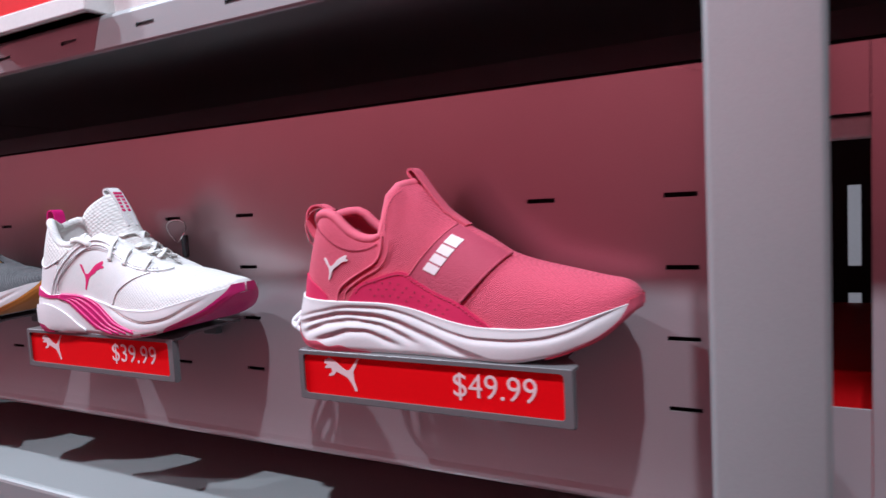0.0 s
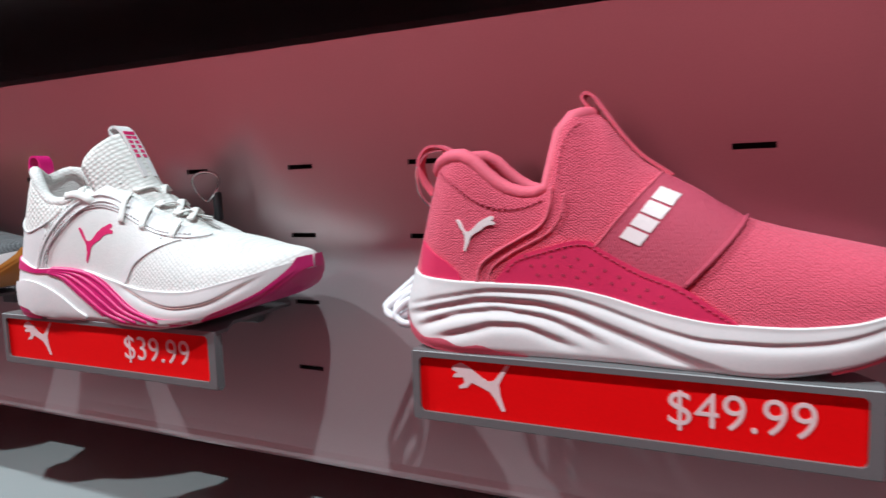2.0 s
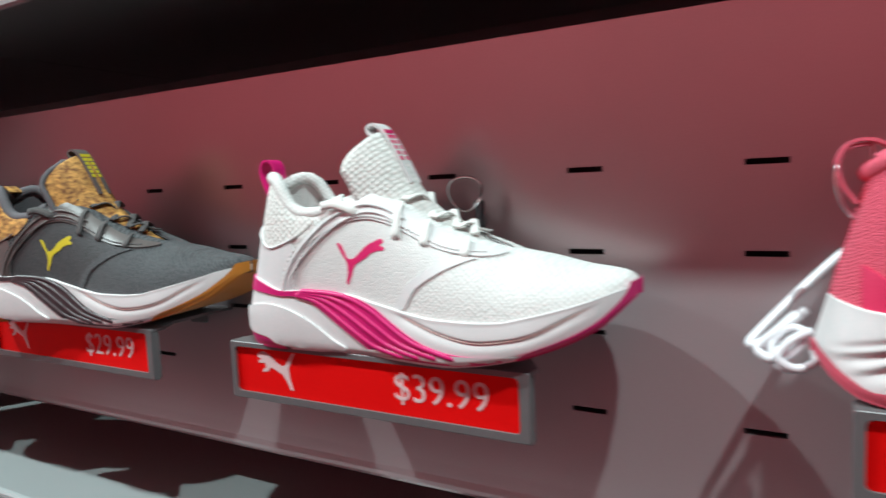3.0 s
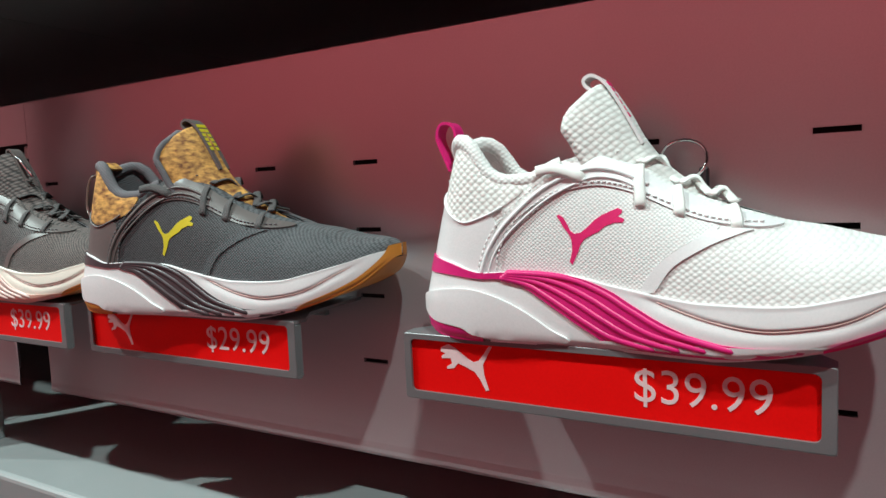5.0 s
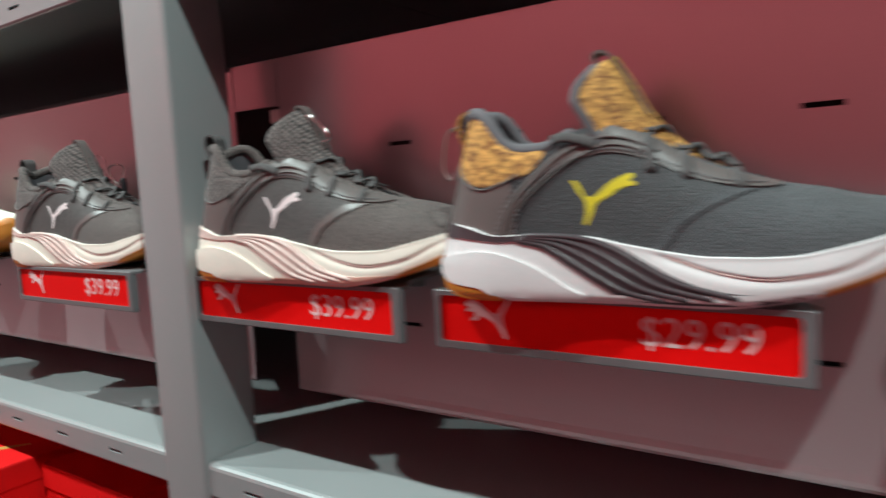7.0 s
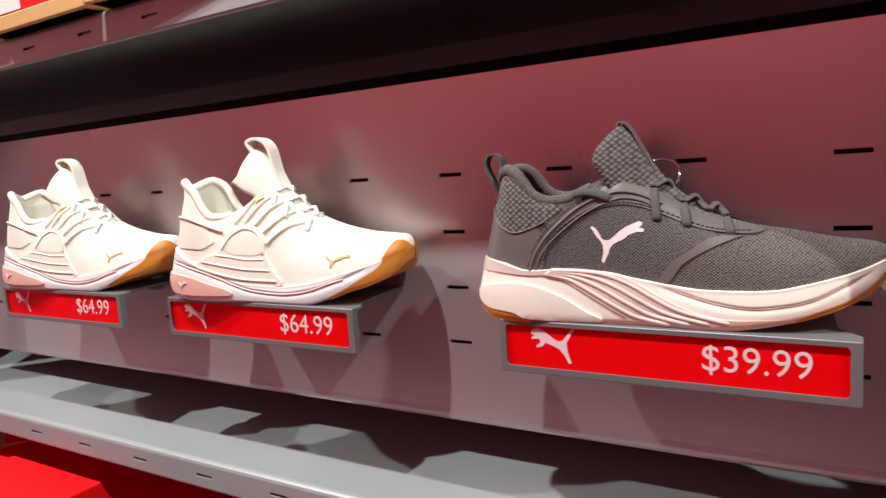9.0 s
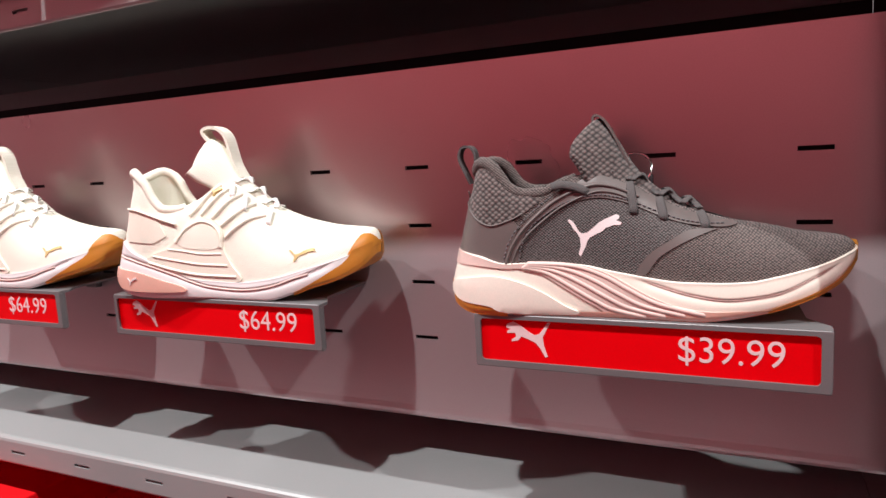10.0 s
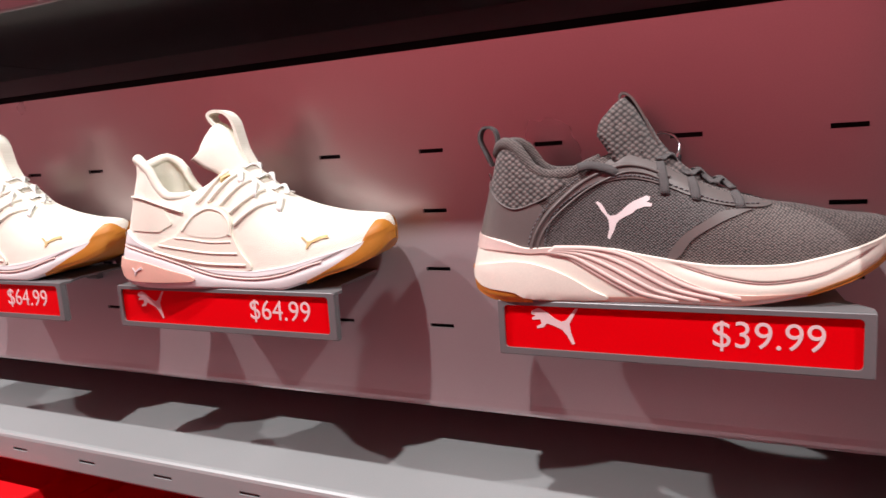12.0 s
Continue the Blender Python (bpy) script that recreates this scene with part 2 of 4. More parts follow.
def patch_bm(poly, surf, off=0.0008, step=0.004, sink=-0.002, bm=None):
    """A sheet with the outline poly (side view) laid on a surface, with a thin rim."""
    from mathutils.geometry import delaunay_2d_cdt
    bm = bm or bmesh.new()
    edge = []
    for i, a in enumerate(poly):
        b = poly[(i + 1) % len(poly)]
        a, b = Vector(a[:2]), Vector(b[:2])
        n = max(1, int((b - a).length / step))
        edge += [a.lerp(b, k / n) for k in range(n)]
    n = len(edge)
    xs, ys = [p.x for p in edge], [p.y for p in edge]
    pts = list(edge)
    x = min(xs) + step / 2
    while x < max(xs):
        y = min(ys) + step / 2
        while y < max(ys):
            if inside(edge, x, y) and min((p - Vector((x, y))).length for p in edge) > step * 0.45:
                pts.append(Vector((x, y)))
            y += step
        x += step
    vs, _, fs, *_ = delaunay_2d_cdt(pts, [], [list(range(n))], 1, 1e-7)
    top = [bm.verts.new(surf(v.x, v.y, off)) for v in vs]
    faces = []
    for f in fs:
        try:
            faces.append(bm.faces.new([top[i] for i in f]))
        except ValueError:
            pass
    rim = [e for f in faces for e in f.edges if len(e.link_faces) == 1]
    low = {}
    index = {v: i for i, v in enumerate(top)}
    for e in rim:
        q = []
        for v in e.verts:
            if v not in low:
                p = vs[index[v]]
                low[v] = (bm.verts.new(v.co), bm.verts.new(surf(p.x, p.y, sink)))
            q.append(low[v])
        bm.faces.new((q[0][0], q[1][0], q[1][1], q[0][1]))
    bmesh.ops.recalc_face_normals(bm, faces=bm.faces[:])
    return bm


# ---------------------------------------------------------------- the room
def structure(name, bm, material, label, category):
    return tagged(part(name, bm, material, None, smooth=False), label, category, kind="structure")


structure("floor", box_bm(-5, 4, -3.2, 3.2, -0.1, 0), M_FLOOR, "dark grey shop floor under the shelving", "floor")
structure("ceiling", box_bm(-5, 4, -3.2, 3.2, 3.4, 3.5), M_DARK, "dark painted shop ceiling", "ceiling")
# unseen walls; the red and rose ones colour the bounce and reflections
structure("wall_south", box_bm(-5, 4, -3.3, -3.2, 0, 3.4), M_WALL, "unseen shop wall, red to tint the bounce light", "wall")
structure("wall_north", box_bm(-5, 4, 3.2, 3.3, 0, 3.4), M_PALE, "pale grey shop wall behind the rack", "wall")
structure("wall_west", box_bm(-5.1, -5, -3.2, 3.2, 0, 3.4), M_ROSEWALL, "unseen shop wall, rose to lift the panel reflections", "wall")
structure("wall_east", box_bm(4, 4.1, -3.2, 3.2, 0, 3.4), M_PALE, "pale grey shop wall", "wall")

# ---------------------------------------------------------------- the shelving rack
POST_X = [-3.435, -2.196, -0.957, 0.278, 1.517]
POST_W = 0.057
rack = empty("shelving_rack", pose(0, 0, 0), "grey steel shop shelving rack with slotted display panels", "shelving")


def post_bm(x):
    bm = box_bm(x, x + POST_W, -0.104, -0.044, 0, 2.35, 0.004, 3)
    return bm


for px in POST_X:
    part("post", post_bm(px), M_STEEL, rack)


def slotted_bm(x0, x1, z0, z1, slots, y, depth):
    """A sheet in the x-z plane with true slots; slots: (x, z, half width, half height)."""
    bm = bmesh.new()
    xs = sorted({x0, x1, *[round(s[0] + k * s[2], 5) for s in slots for k in (-1, 1)]})
    zs = sorted({z0, z1, *[round(s[1] + k * s[3], 5) for s in slots for k in (-1, 1)]})
    grid = {}

    def vert(i, k):
        if (i, k) not in grid:
            grid[i, k] = bm.verts.new((xs[i], y, zs[k]))
        return grid[i, k]
    for i in range(len(xs) - 1):
        for k in range(len(zs) - 1):
            cx, cz = (xs[i] + xs[i + 1]) / 2, (zs[k] + zs[k + 1]) / 2
            if any(abs(cx - s[0]) < s[2] and abs(cz - s[1]) < s[3] for s in slots):
                continue
            bm.faces.new((vert(i, k), vert(i + 1, k), vert(i + 1, k + 1), vert(i, k + 1)))
    r = bmesh.ops.extrude_face_region(bm, geom=bm.faces[:])
    for v in r["geom"]:
        if isinstance(v, bmesh.types.BMVert):
            v.co.y += depth
    bmesh.ops.recalc_face_normals(bm, faces=bm.faces[:])
    return bm


def display_panel_bm(px, nx):
    """Slotted sheet of one bay with a notch at its near end and a folded foot."""
    x0, x1 = px + (0.082 if px > 0 else 0.070), nx + 0.008
    shift = 0.0 if px < -1.5 else 0.05
    first = math.ceil((x0 - shift + 0.02) / 0.1) * 0.1 + shift
    cols = []
    x = first
    while x < x1 - 0.02:
        cols.append(round(x, 4))
        x += 0.1
    top = 1.4625 if px < -1.5 else 1.466
    bm = slotted_bm(x0, x1, 1.176, top, [(c, z, 0.011, 0.0017) for c in cols for z in (1.38, 1.33, 1.28, 1.23)], 0.0, 0.0025)
    # folded foot, leaning a little forward
    prof = [(0.0, 1.176), (-0.0003, 1.1660), (-0.0008, 1.1610), (-0.0008, 1.1580), (0.0002, 1.1556), (0.02, 1.1548)]
    rows = [[bm.verts.new((xx, y, z)) for y, z in prof] for xx in (x0, x1)]
    for k in range(len(prof) - 1):
        bm.faces.new((rows[0][k], rows[1][k], rows[1][k + 1], rows[0][k + 1]))
    # the ear above the notch
    box_bm(px + 0.009, x0 - 0.0006, 0.0, 0.0025, 1.424, top, bm=bm)
    if px > 0:
        box_bm(px + 0.009, x0 - 0.0006, 0.0, 0.0025, 1.158, 1.241, bm=bm)
    return bm


def shelf_bm(x0, x1, top, lip):
    bm = slotted_bm(x0, x1, top - lip + 0.003, top - 0.005, [(x, top - lip * 0.52, 0.011, 0.0016) for x in np.arange(math.ceil((x0 - 0.06 + 0.02) / 0.1) * 0.1 + 0.056, x1 - 0.02, 0.1)], -0.100, 0.002)
    prof = [(-0.100, top - 0.005), (-0.0992, top - 0.0025), (-0.0975, top - 0.0008), (-0.095, top), (0.328, top), (0.328, top - lip), (0.326, top - lip), (0.326, top - 0.003), (-0.092, top - 0.003)]
    low = [(-0.100, top - lip + 0.003), (-0.099, top - lip + 0.001), (-0.0975, top - lip + 0.0004), (-0.0965, top - lip + 0.0012), (-0.0965, top - 0.004)]
    for pr in (prof, low):
        rows = [[bm.verts.new((xx, y, z)) for y, z in pr] for xx in (x0, x1)]
        for k in range(len(pr) - 1):
            bm.faces.new((rows[0][k], rows[1][k], rows[1][k + 1], rows[0][k + 1]))
    bmesh.ops.recalc_face_normals(bm, faces=bm.faces[:])
    return bm


for px, nx in zip(POST_X, POST_X[1:]):
    part("display_panel", display_panel_bm(px, nx), M_PANEL, rack, "taupe slotted metal display panel", False)
    x0, x1 = px + POST_W + 0.0006, nx - 0.0006
    part("upper_shelf", shelf_bm(x0, x1, 1.557, 0.032), M_STEEL, rack, "", False)
    part("lower_shelf", shelf_bm(x0, x1, 1.118, 0.031), M_STEEL, rack, "", False)
    part("base_shelf", shelf_bm(x0, x1, 0.76, 0.031), M_STEEL, rack, "", False)
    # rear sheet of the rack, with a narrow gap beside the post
    # its near-black colour stands in for the shade behind the panels
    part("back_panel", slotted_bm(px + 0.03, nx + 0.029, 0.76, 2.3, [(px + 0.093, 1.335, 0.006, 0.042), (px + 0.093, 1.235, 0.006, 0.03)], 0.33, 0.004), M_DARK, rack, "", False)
    for top in (1.557, 1.118, 0.76):
        # strip added behind the post to keep stray light off the rear sheet
        part("shelf_gap_blocker", box_bm(px + 0.0002, px + POST_W + 0.0002, -0.042, 0.3255, top - 0.0035, top - 0.0004), M_STEEL, rack, "", False)
        part("rear_flange", box_bm(px + 0.0002, px + POST_W + 0.0002, 0.326, 0.328, top - 0.032, top), M_STEEL, rack, "", False)
    # white block stands in for the bright background seen through the notch
    part("notch_glimpse", box_bm(px + 0.050, px + 0.086, 0.006, 0.020, 1.409, 1.4225, 0.002, 2), M_BOXWHITE, rack, "white block for the bright view through the notch", False)
    part("top_rail", box_bm(x0, x1, 0.38, 0.42, 2.26, 2.32, 0.003), M_STEEL, rack, "", False)


# ---------------------------------------------------------------- price signs
def mark_poly(x, z, w, h):
    """A plain leaping mark: a thin tail, a body and two short limbs."""
    raw = [(0, .89), (.04, .91), (.10, .86), (.16, .74), (.21, .61), (.27, .56), (.37, .58), (.47, .68), (.57, .80), (.68, .89), (.90, 1), (.96, .97), (.96, .91), (.90, .86), (1, .81), (.98, .75), (.86, .75),
           (.72, .69), (.64, .60), (.52, .53), (.42, .46), (.37, .38), (.33, .23), (.24, 0), (.20, .05), (.24, .26), (.23, .45), (.19, .55), (.11, .67), (.05, .80)]
    return [(x + w * a, z + h * b) for a, b in raw]


def sign_mark_poly(x, z, w, h):
    """The same mark turned about, as printed on the cards."""
    raw = [(0, .80), (.02, .90), (.16, .98), (.30, .90), (.52, .70), (.64, .62), (.74, .66), (.84, .82), (.94, 1), (1, 1), (.92, .82), (.82, .58), (.84, .34), (.92, .02), (.86, 0), (.76, .24), (.66, .40), (.48, .50), (.34, .56), (.26, .44), (.12, .40), (.12, .46), (.22, .54), (.20, .66), (.02, .64), (.02, .70), (.10, .76)]
    return [(x + w * a, z + h * b) for a, b in raw]


def text_mesh(name, text, size, m, material, parent, depth=0.0002, bold=0.0):
    cu = bpy.data.curves.new(name, "FONT")
    cu.body, cu.size, cu.extrude, cu.offset, cu.resolution_u = text, size, depth, bold, 4
    tmp = bpy.data.objects.new(name, cu)
    scene.collection.objects.link(tmp)
    bpy.context.view_layer.update()
    me = bpy.data.meshes.new_from_object(tmp.evaluated_get(bpy.context.evaluated_depsgraph_get()))
    bpy.data.objects.remove(tmp)
    me.materials.clear()
    me.materials.append(material)
    ob = new(name, me)
    ob.parent = parent
    ob.matrix_local = m
    return ob


def price_sign(x, price, W=0.212, y=-0.0955):
    """Grey metal holder hooked into the panel, with a red price card; x is its near lower corner."""
    H = 0.0370
    s = empty("price_sign", pose(x, y, 1.2420), "grey metal shoe holder with red price card reading " + price, "price sign", "price signs on the panels")
    # top plate narrowing towards the panel
    bm = bmesh.new()
    outline = [(0.0, 0.0018), (W, 0.0018), (W, 0.012), (W - 0.012, 0.030), (W - 0.016, 0.0955), (0.016, 0.0955), (0.012, 0.030), (0.0, 0.012)]
    lo = [bm.verts.new((a, b, H - 0.0022)) for a, b in outline]
    hi = [bm.verts.new((a, b, H)) for a, b in outline]
    bm.faces.new(hi)
    bm.faces.new(lo[::-1])
    for i in range(len(lo)):
        j = (i + 1) % len(lo)
        bm.faces.new((lo[i], lo[j], hi[j], hi[i]))
    part("holder_plate", bm, M_HOLDER, s, smooth=False)
    for a in (0.05, 0.15):
        bm = box_bm(a, a + 0.018, 0.088, 0.102, H - 0.016, H - 0.0024, 0.001, 1)
        part("hook", bm, M_HOLDER, s, smooth=False)
    part("card_back", box_bm(0, W, 0.0055, 0.007, 0, H - 0.0024, 0.0005, 1), M_HOLDER, s, smooth=False)
    # face frame with a round-cornered window
    bm = bmesh.new()
    a0, a1, c0, c1, r = 0.0042, W - 0.0058, 0.0044, H - 0.0032, 0.0028
    hole, rim = [], []
    for cx, cz, ox, oz, k in ((a1 - r, c1 - r, W, H, 0), (a0 + r, c1 - r, 0, H, 1), (a0 + r, c0 + r, 0, 0, 2), (a1 - r, c0 + r, W, 0, 3)):
        for i in range(5):
            a = math.pi / 2 * (k + i / 4)
            hole.append((cx + r * math.cos(a), cz + r * math.sin(a)))
            q = 0.0012
            qx, qz = (ox - q if ox else q), (oz - q if oz else q)
            rim.append((qx + q * math.cos(a), qz + q * math.sin(a)))
    n = len(hole)
    ring = [[bm.verts.new((x1, yy, z1)) for x1, z1 in loop] for loop, yy in ((rim, 0.0016), (rim, 0.0003), ([(u + (W / 2 - u) * 0.004, v + (H / 2 - v) * 0.02) for u, v in rim], 0.0), (hole, 0.0), ([(u, v) for u, v in hole], 0.0016))]
    for A, B in zip(ring, ring[1:]):
        for i in range(n):
            bm.faces.new((A[i], A[(i + 1) % n], B[(i + 1) % n], B[i]))
    bmesh.ops.recalc_face_normals(bm, faces=bm.faces[:])
    part("face_frame", bm, M_HOLDER, s, smooth=False)
    part("frame_rail", box_bm(0, W, 0.0016, 0.0055, -0.0008, 0.0008, 0.0003, 1), M_HOLDER, s, smooth=False)
    part("frame_return", box_bm(W - 0.0016, W, 0.0017, 0.0054, 0.0009, H - 0.0026, 0.0003, 1), M_HOLDER, s, smooth=False)
    card = part("price_card", box_bm(0.0008, W - 0.0008, 0.0022, 0.0028, 0.001, H - 0.003), M_RED, s, "glossy red card", False)
    flat = lambda a, c, off: Vector((a, 0.0022 - off, c))
    part("card_mark", patch_bm(sign_mark_poly(0.0225, 0.0085, 0.0312, 0.0240), flat, 0.0003, 0.02, 0.0001), M_PRINT, card, "", False)
    word = text_mesh("price_text", price, 0.02, pose(W - 0.0828, 0.0021, 0.0128, 90), M_PRINT, card, 0.0002, -0.00008)
    xs, ys = [v.co.x for v in word.data.vertices], [v.co.y for v in word.data.vertices]
    for v in word.data.vertices:
        v.co.x = (v.co.x - min(xs)) / (max(xs) - min(xs)) * 0.0588
        v.co.y = (v.co.y - min(ys)) / (max(ys) - min(ys)) * 0.0185 - 0.0025
    return s


SIGNS = [(-0.012, "$49.99", 0.212), (-0.3602, "$39.99", 0.2105), (-0.6605, "$29.99", 0.2155), (-0.901, "$39.99", 0.214), (-1.213, "$39.99", 0.217), (-1.574, "$64.99", 0.230), (-1.880, "$64.99", 0.230)]
for sx, price, sw in SIGNS:
    price_sign(sx, price, sw, -0.092 if price == "$29.99" else -0.0955)


# ---------------------------------------------------------------- shoes
class Last:
    """The outer form of a shoe: plan width, sole and upper profiles. Heel at x = 0, near side is -y."""
    L = 0.260
    width = [(0, 0.0), (0.003, 0.0135), (0.010, 0.0235), (0.022, 0.0305), (0.045, 0.0345), (0.08, 0.0345), (0.115, 0.0365), (0.15, 0.0425), (0.185, 0.0465), (0.208, 0.0458), (0.228, 0.0415), (0.243, 0.0335), (0.2525, 0.0245), (0.257, 0.0165), (0.2592, 0.0085), (0.260, 0.0)]
    zt = [(0, 0.043), (0.009, 0.042), (0.0234, 0.0400), (0.0434, 0.0352), (0.0618, 0.0355), (0.0822, 0.0353), (0.0984, 0.0340), (0.1142, 0.0305), (0.1285, 0.0280), (0.1424, 0.0258), (0.1581, 0.0243), (0.1776, 0.0243), (0.1944, 0.0250), (0.2108, 0.0283), (0.2272, 0.0322), (0.2401, 0.0356), (0.2507, 0.0389), (0.260, 0.041)]
    zb = [(0, 0.0140), (0.004, 0.0065), (0.0107, 0.0035), (0.0175, 0.0012), (0.030, 0.0), (0.160, 0.0), (0.1776, 0.002), (0.1988, 0.0058), (0.2153, 0.0104), (0.2321, 0.0165), (0.2455, 0.0232), (0.2543, 0.0310), (0.260, 0.037)]
    H = [(0, 0.0985), (0.006, 0.1035), (0.0122, 0.1050), (0.0198, 0.1024), (0.0292, 0.0944), (0.038, 0.0868), (0.0529, 0.0822), (0.0689, 0.0824), (0.0795, 0.0860), (0.0848, 0.0885), (0.093, 0.0910), (0.1052, 0.0935), (0.1148, 0.0905), (0.1289, 0.0845), (0.1381, 0.0788), (0.1468, 0.0738), (0.1612, 0.0680), (0.1706, 0.0645), (0.1846, 0.0600), (0.1915, 0.0578), (0.2096, 0.0546), (0.2316, 0.0496), (0.2480, 0.0475), (0.2550, 0.0458), (0.2585, 0.0432), (0.260, 0.041)]
    wt = [(0, 0.0), (0.004, 0.008), (0.012, 0.016), (0.03, 0.022), (0.06, 0.0235), (0.085, 0.021), (0.105, 0.015), (0.13, 0.011), (0.16, 0.008), (0.183, 0.004), (0.19, 0.0)]
    carve = []
    n = 2.3
    heel_lean = 0.27
    lean_most = 0.0210

    def lean(self, x, z):
        return min(max(0.0, z - 0.02) * self.heel_lean, self.lean_most) * max(0.0, 1 - x / 0.08)

    def base(self, X, z):
        x = X
        for _ in range(3):
            x = X - self.lean(x, z)
        return min(max(x, 0.0), self.L)

    def sole_half(self, x, z):
        a, b = spline(self.zb, x), spline(self.zt, x)
        s = min(max((z - a) / max(b - a, 1e-4), 0), 1)
        return spline(self.width, x) * (0.978 + 0.022 * math.sin(math.pi * min(s * 1.1, 1))) - 0.0016 * (1 - min(1, s / 0.12)) ** 2 * (1 if x < self.L * 0.99 else 0)

    def upper_half(self, x, z):
        w = max(spline(self.width, x) - 0.0030, 0.0)
        z0, top, t = spline(self.zt, x) - 0.006, spline(self.H, x), spline(self.wt, x)
        t = min(t, w * 0.8)
        s = min(max((z - z0) / max(top - z0, 1e-4), 0), 1)
        return t + (w - t) * (1 - s ** self.n) ** (1 / self.n)

    def lay(self, half, X, z, off):
        x = self.base(X, z)
        e = 0.0012
        f = half(x, z)
        fx = (half(self.base(X + e, z), z) - half(self.base(X - e, z), z)) / (2 * e)
        fz = (half(x, z + e) - half(x, z - e)) / (2 * e)
        nrm = Vector((-max(min(fx, 3), -3), -1, -max(min(fz, 4), -4))).normalized()
        return Vector((X, -f, z)) + nrm * off

    def on_upper(self, X, z, off):
        return self.lay(self.upper_half, X, z, off)

    def on_sole(self, X, z, off):
        return self.lay(self.sole_half, X, z, off)

    def cut_depth(self, x, z):
        """How deep the moulded grooves go: a sharp lip above, a soft hollow below the line."""
        deep = 0.0
        for line, depth, soft in self.carve:
            if x < line[0][0] - 0.002 or x > line[-1][0] + 0.002:
                continue
            ends = min(1.0, max(0.0, min(x - line[0][0], line[-1][0] - x) / 0.012))
            d = spline(line, x) - z
            w = soft if d > 0 else 0.0007
            deep = max(deep, depth * ends * math.exp(-(d / w) ** 2))
        return deep

    def stations(self, a, b, n):
        return [a + (b - a) * 0.5 * (1 - math.cos(math.pi * i / n)) for i in range(n + 1)]

    def ring_surface(self, bm, xs, ring):
        rows = [[bm.verts.new(p) for p in ring(x)] for x in xs]
        for A, B in zip(rows, rows[1:]):
            for j in range(len(A) - 1):
                try:
                    bm.faces.new((A[j], A[j + 1], B[j + 1], B[j]))
                except ValueError:
                    pass
        return rows

    def sole_bm(self, a=0.0, b=None, top=None, grow=0.0, n=110):
        """The midsole, or a rubber wrap round a stretch of it up to the line 'top'."""
        b = self.L if b is None else b
        bm = bmesh.new()

        def ring(x):
            lo, hi = spline(self.zb, x) - grow, spline(self.zt, x)
            if top:
                hi = max(min(spline(top, x), hi + 0.0025), lo + 0.0005)
            out = []
            m = 14 if top else 40
            for k in range(m + 1):
                z = hi + (lo - hi) * k / m
                dig = 0.0 if top else min(self.cut_depth(x, z), self.sole_half(x, z) * 0.5)
                out.append(Vector((x + self.lean(x, z) + grow * (2 * x / self.L - 1) * (1 if x in (0.0, self.L) else 0), -(self.sole_half(x, z) + grow - dig), z)))
            side = [Vector((p.x, -p.y, p.z)) for p in out[::-1]]
            w = out[-1].y
            under = [Vector((out[-1].x, w * k, lo)) for k in (0.6, 0.2, -0.2, -0.6)]
            return out + under + side
        rows = self.ring_surface(bm, self.stations(a, b, n), ring)
        if not top:
            for A, B in zip(rows, rows[1:]):
                try:
                    bm.faces.new((A[0], B[0], B[-1], A[-1]))
                except ValueError:
                    pass
        bmesh.ops.remove_doubles(bm, verts=bm.verts[:], dist=0.00005)
        bmesh.ops.recalc_face_normals(bm, faces=bm.faces[:])
        return bm

    def upper_bm(self, n=130, m=30):
        bm = bmesh.new()

        def ring(x):
            z0, top = spline(self.zt, x) - 0.006, spline(self.H, x)
            near = []
            for k in range(m):
                s = math.sin(math.pi / 2 * k / (m - 1))
                z = z0 + (top - z0) * s
                near.append(Vector((x + self.lean(x, z), -self.upper_half(x, z), z)))
            return near

        xs = self.stations(0, self.L, n)
        rows = [ring(x) for x in xs]
        for sign in (1, -1):
            vs = [[bm.verts.new((p.x, p.y * sign, p.z)) for p in r] for r in rows]
            for A, B in zip(vs, vs[1:]):
                for j in range(m - 1):
                    q = (A[j], B[j], B[j + 1], A[j + 1])
                    bm.faces.new(q if sign > 0 else q[::-1])
        bmesh.ops.remove_doubles(bm, verts=bm.verts[:], dist=0.00005)
        return bm

    def collar_path(self, end, lift=0.0):
        xs = self.stations(0, end, 18)
        near = [Vector((x + self.lean(x, spline(self.H, x)), -spline(self.wt, x), spline(self.H, x) + lift)) for x in xs[::-1]]
        far = [Vector((p.x, -p.y, p.z)) for p in near[::-1]]
        return near + far[1:]


def loop_strap(path, width, thick, parent, material, name="pull_loop"):
    """A webbing strap that follows a path in the side view."""
    pts = flow([(x, 0.0, z) for x, z in path], 6)
    bm = bmesh.new()
    rows = []
    for i, p in enumerate(pts):
        a, b = pts[max(i - 1, 0)], pts[min(i + 1, len(pts) - 1)]
        t = (b - a).normalized()
        nrm = Vector((t.z, 0, -t.x))
        rows.append([bm.verts.new(p + Vector((0, sy * width / 2, 0)) + nrm * sn * thick / 2) for sy, sn in ((-1, -1), (1, -1), (1, 1), (-1, 1))])
    for A, B in zip(rows, rows[1:]):
        for j in range(4):
            bm.faces.new((A[j], A[(j + 1) % 4], B[(j + 1) % 4], B[j]))
    bm.faces.new(rows[0])
    bm.faces.new(rows[-1][::-1])
    bmesh.ops.recalc_face_normals(bm, faces=bm.faces[:])
    return part(name, bm, material, parent, smooth=False)


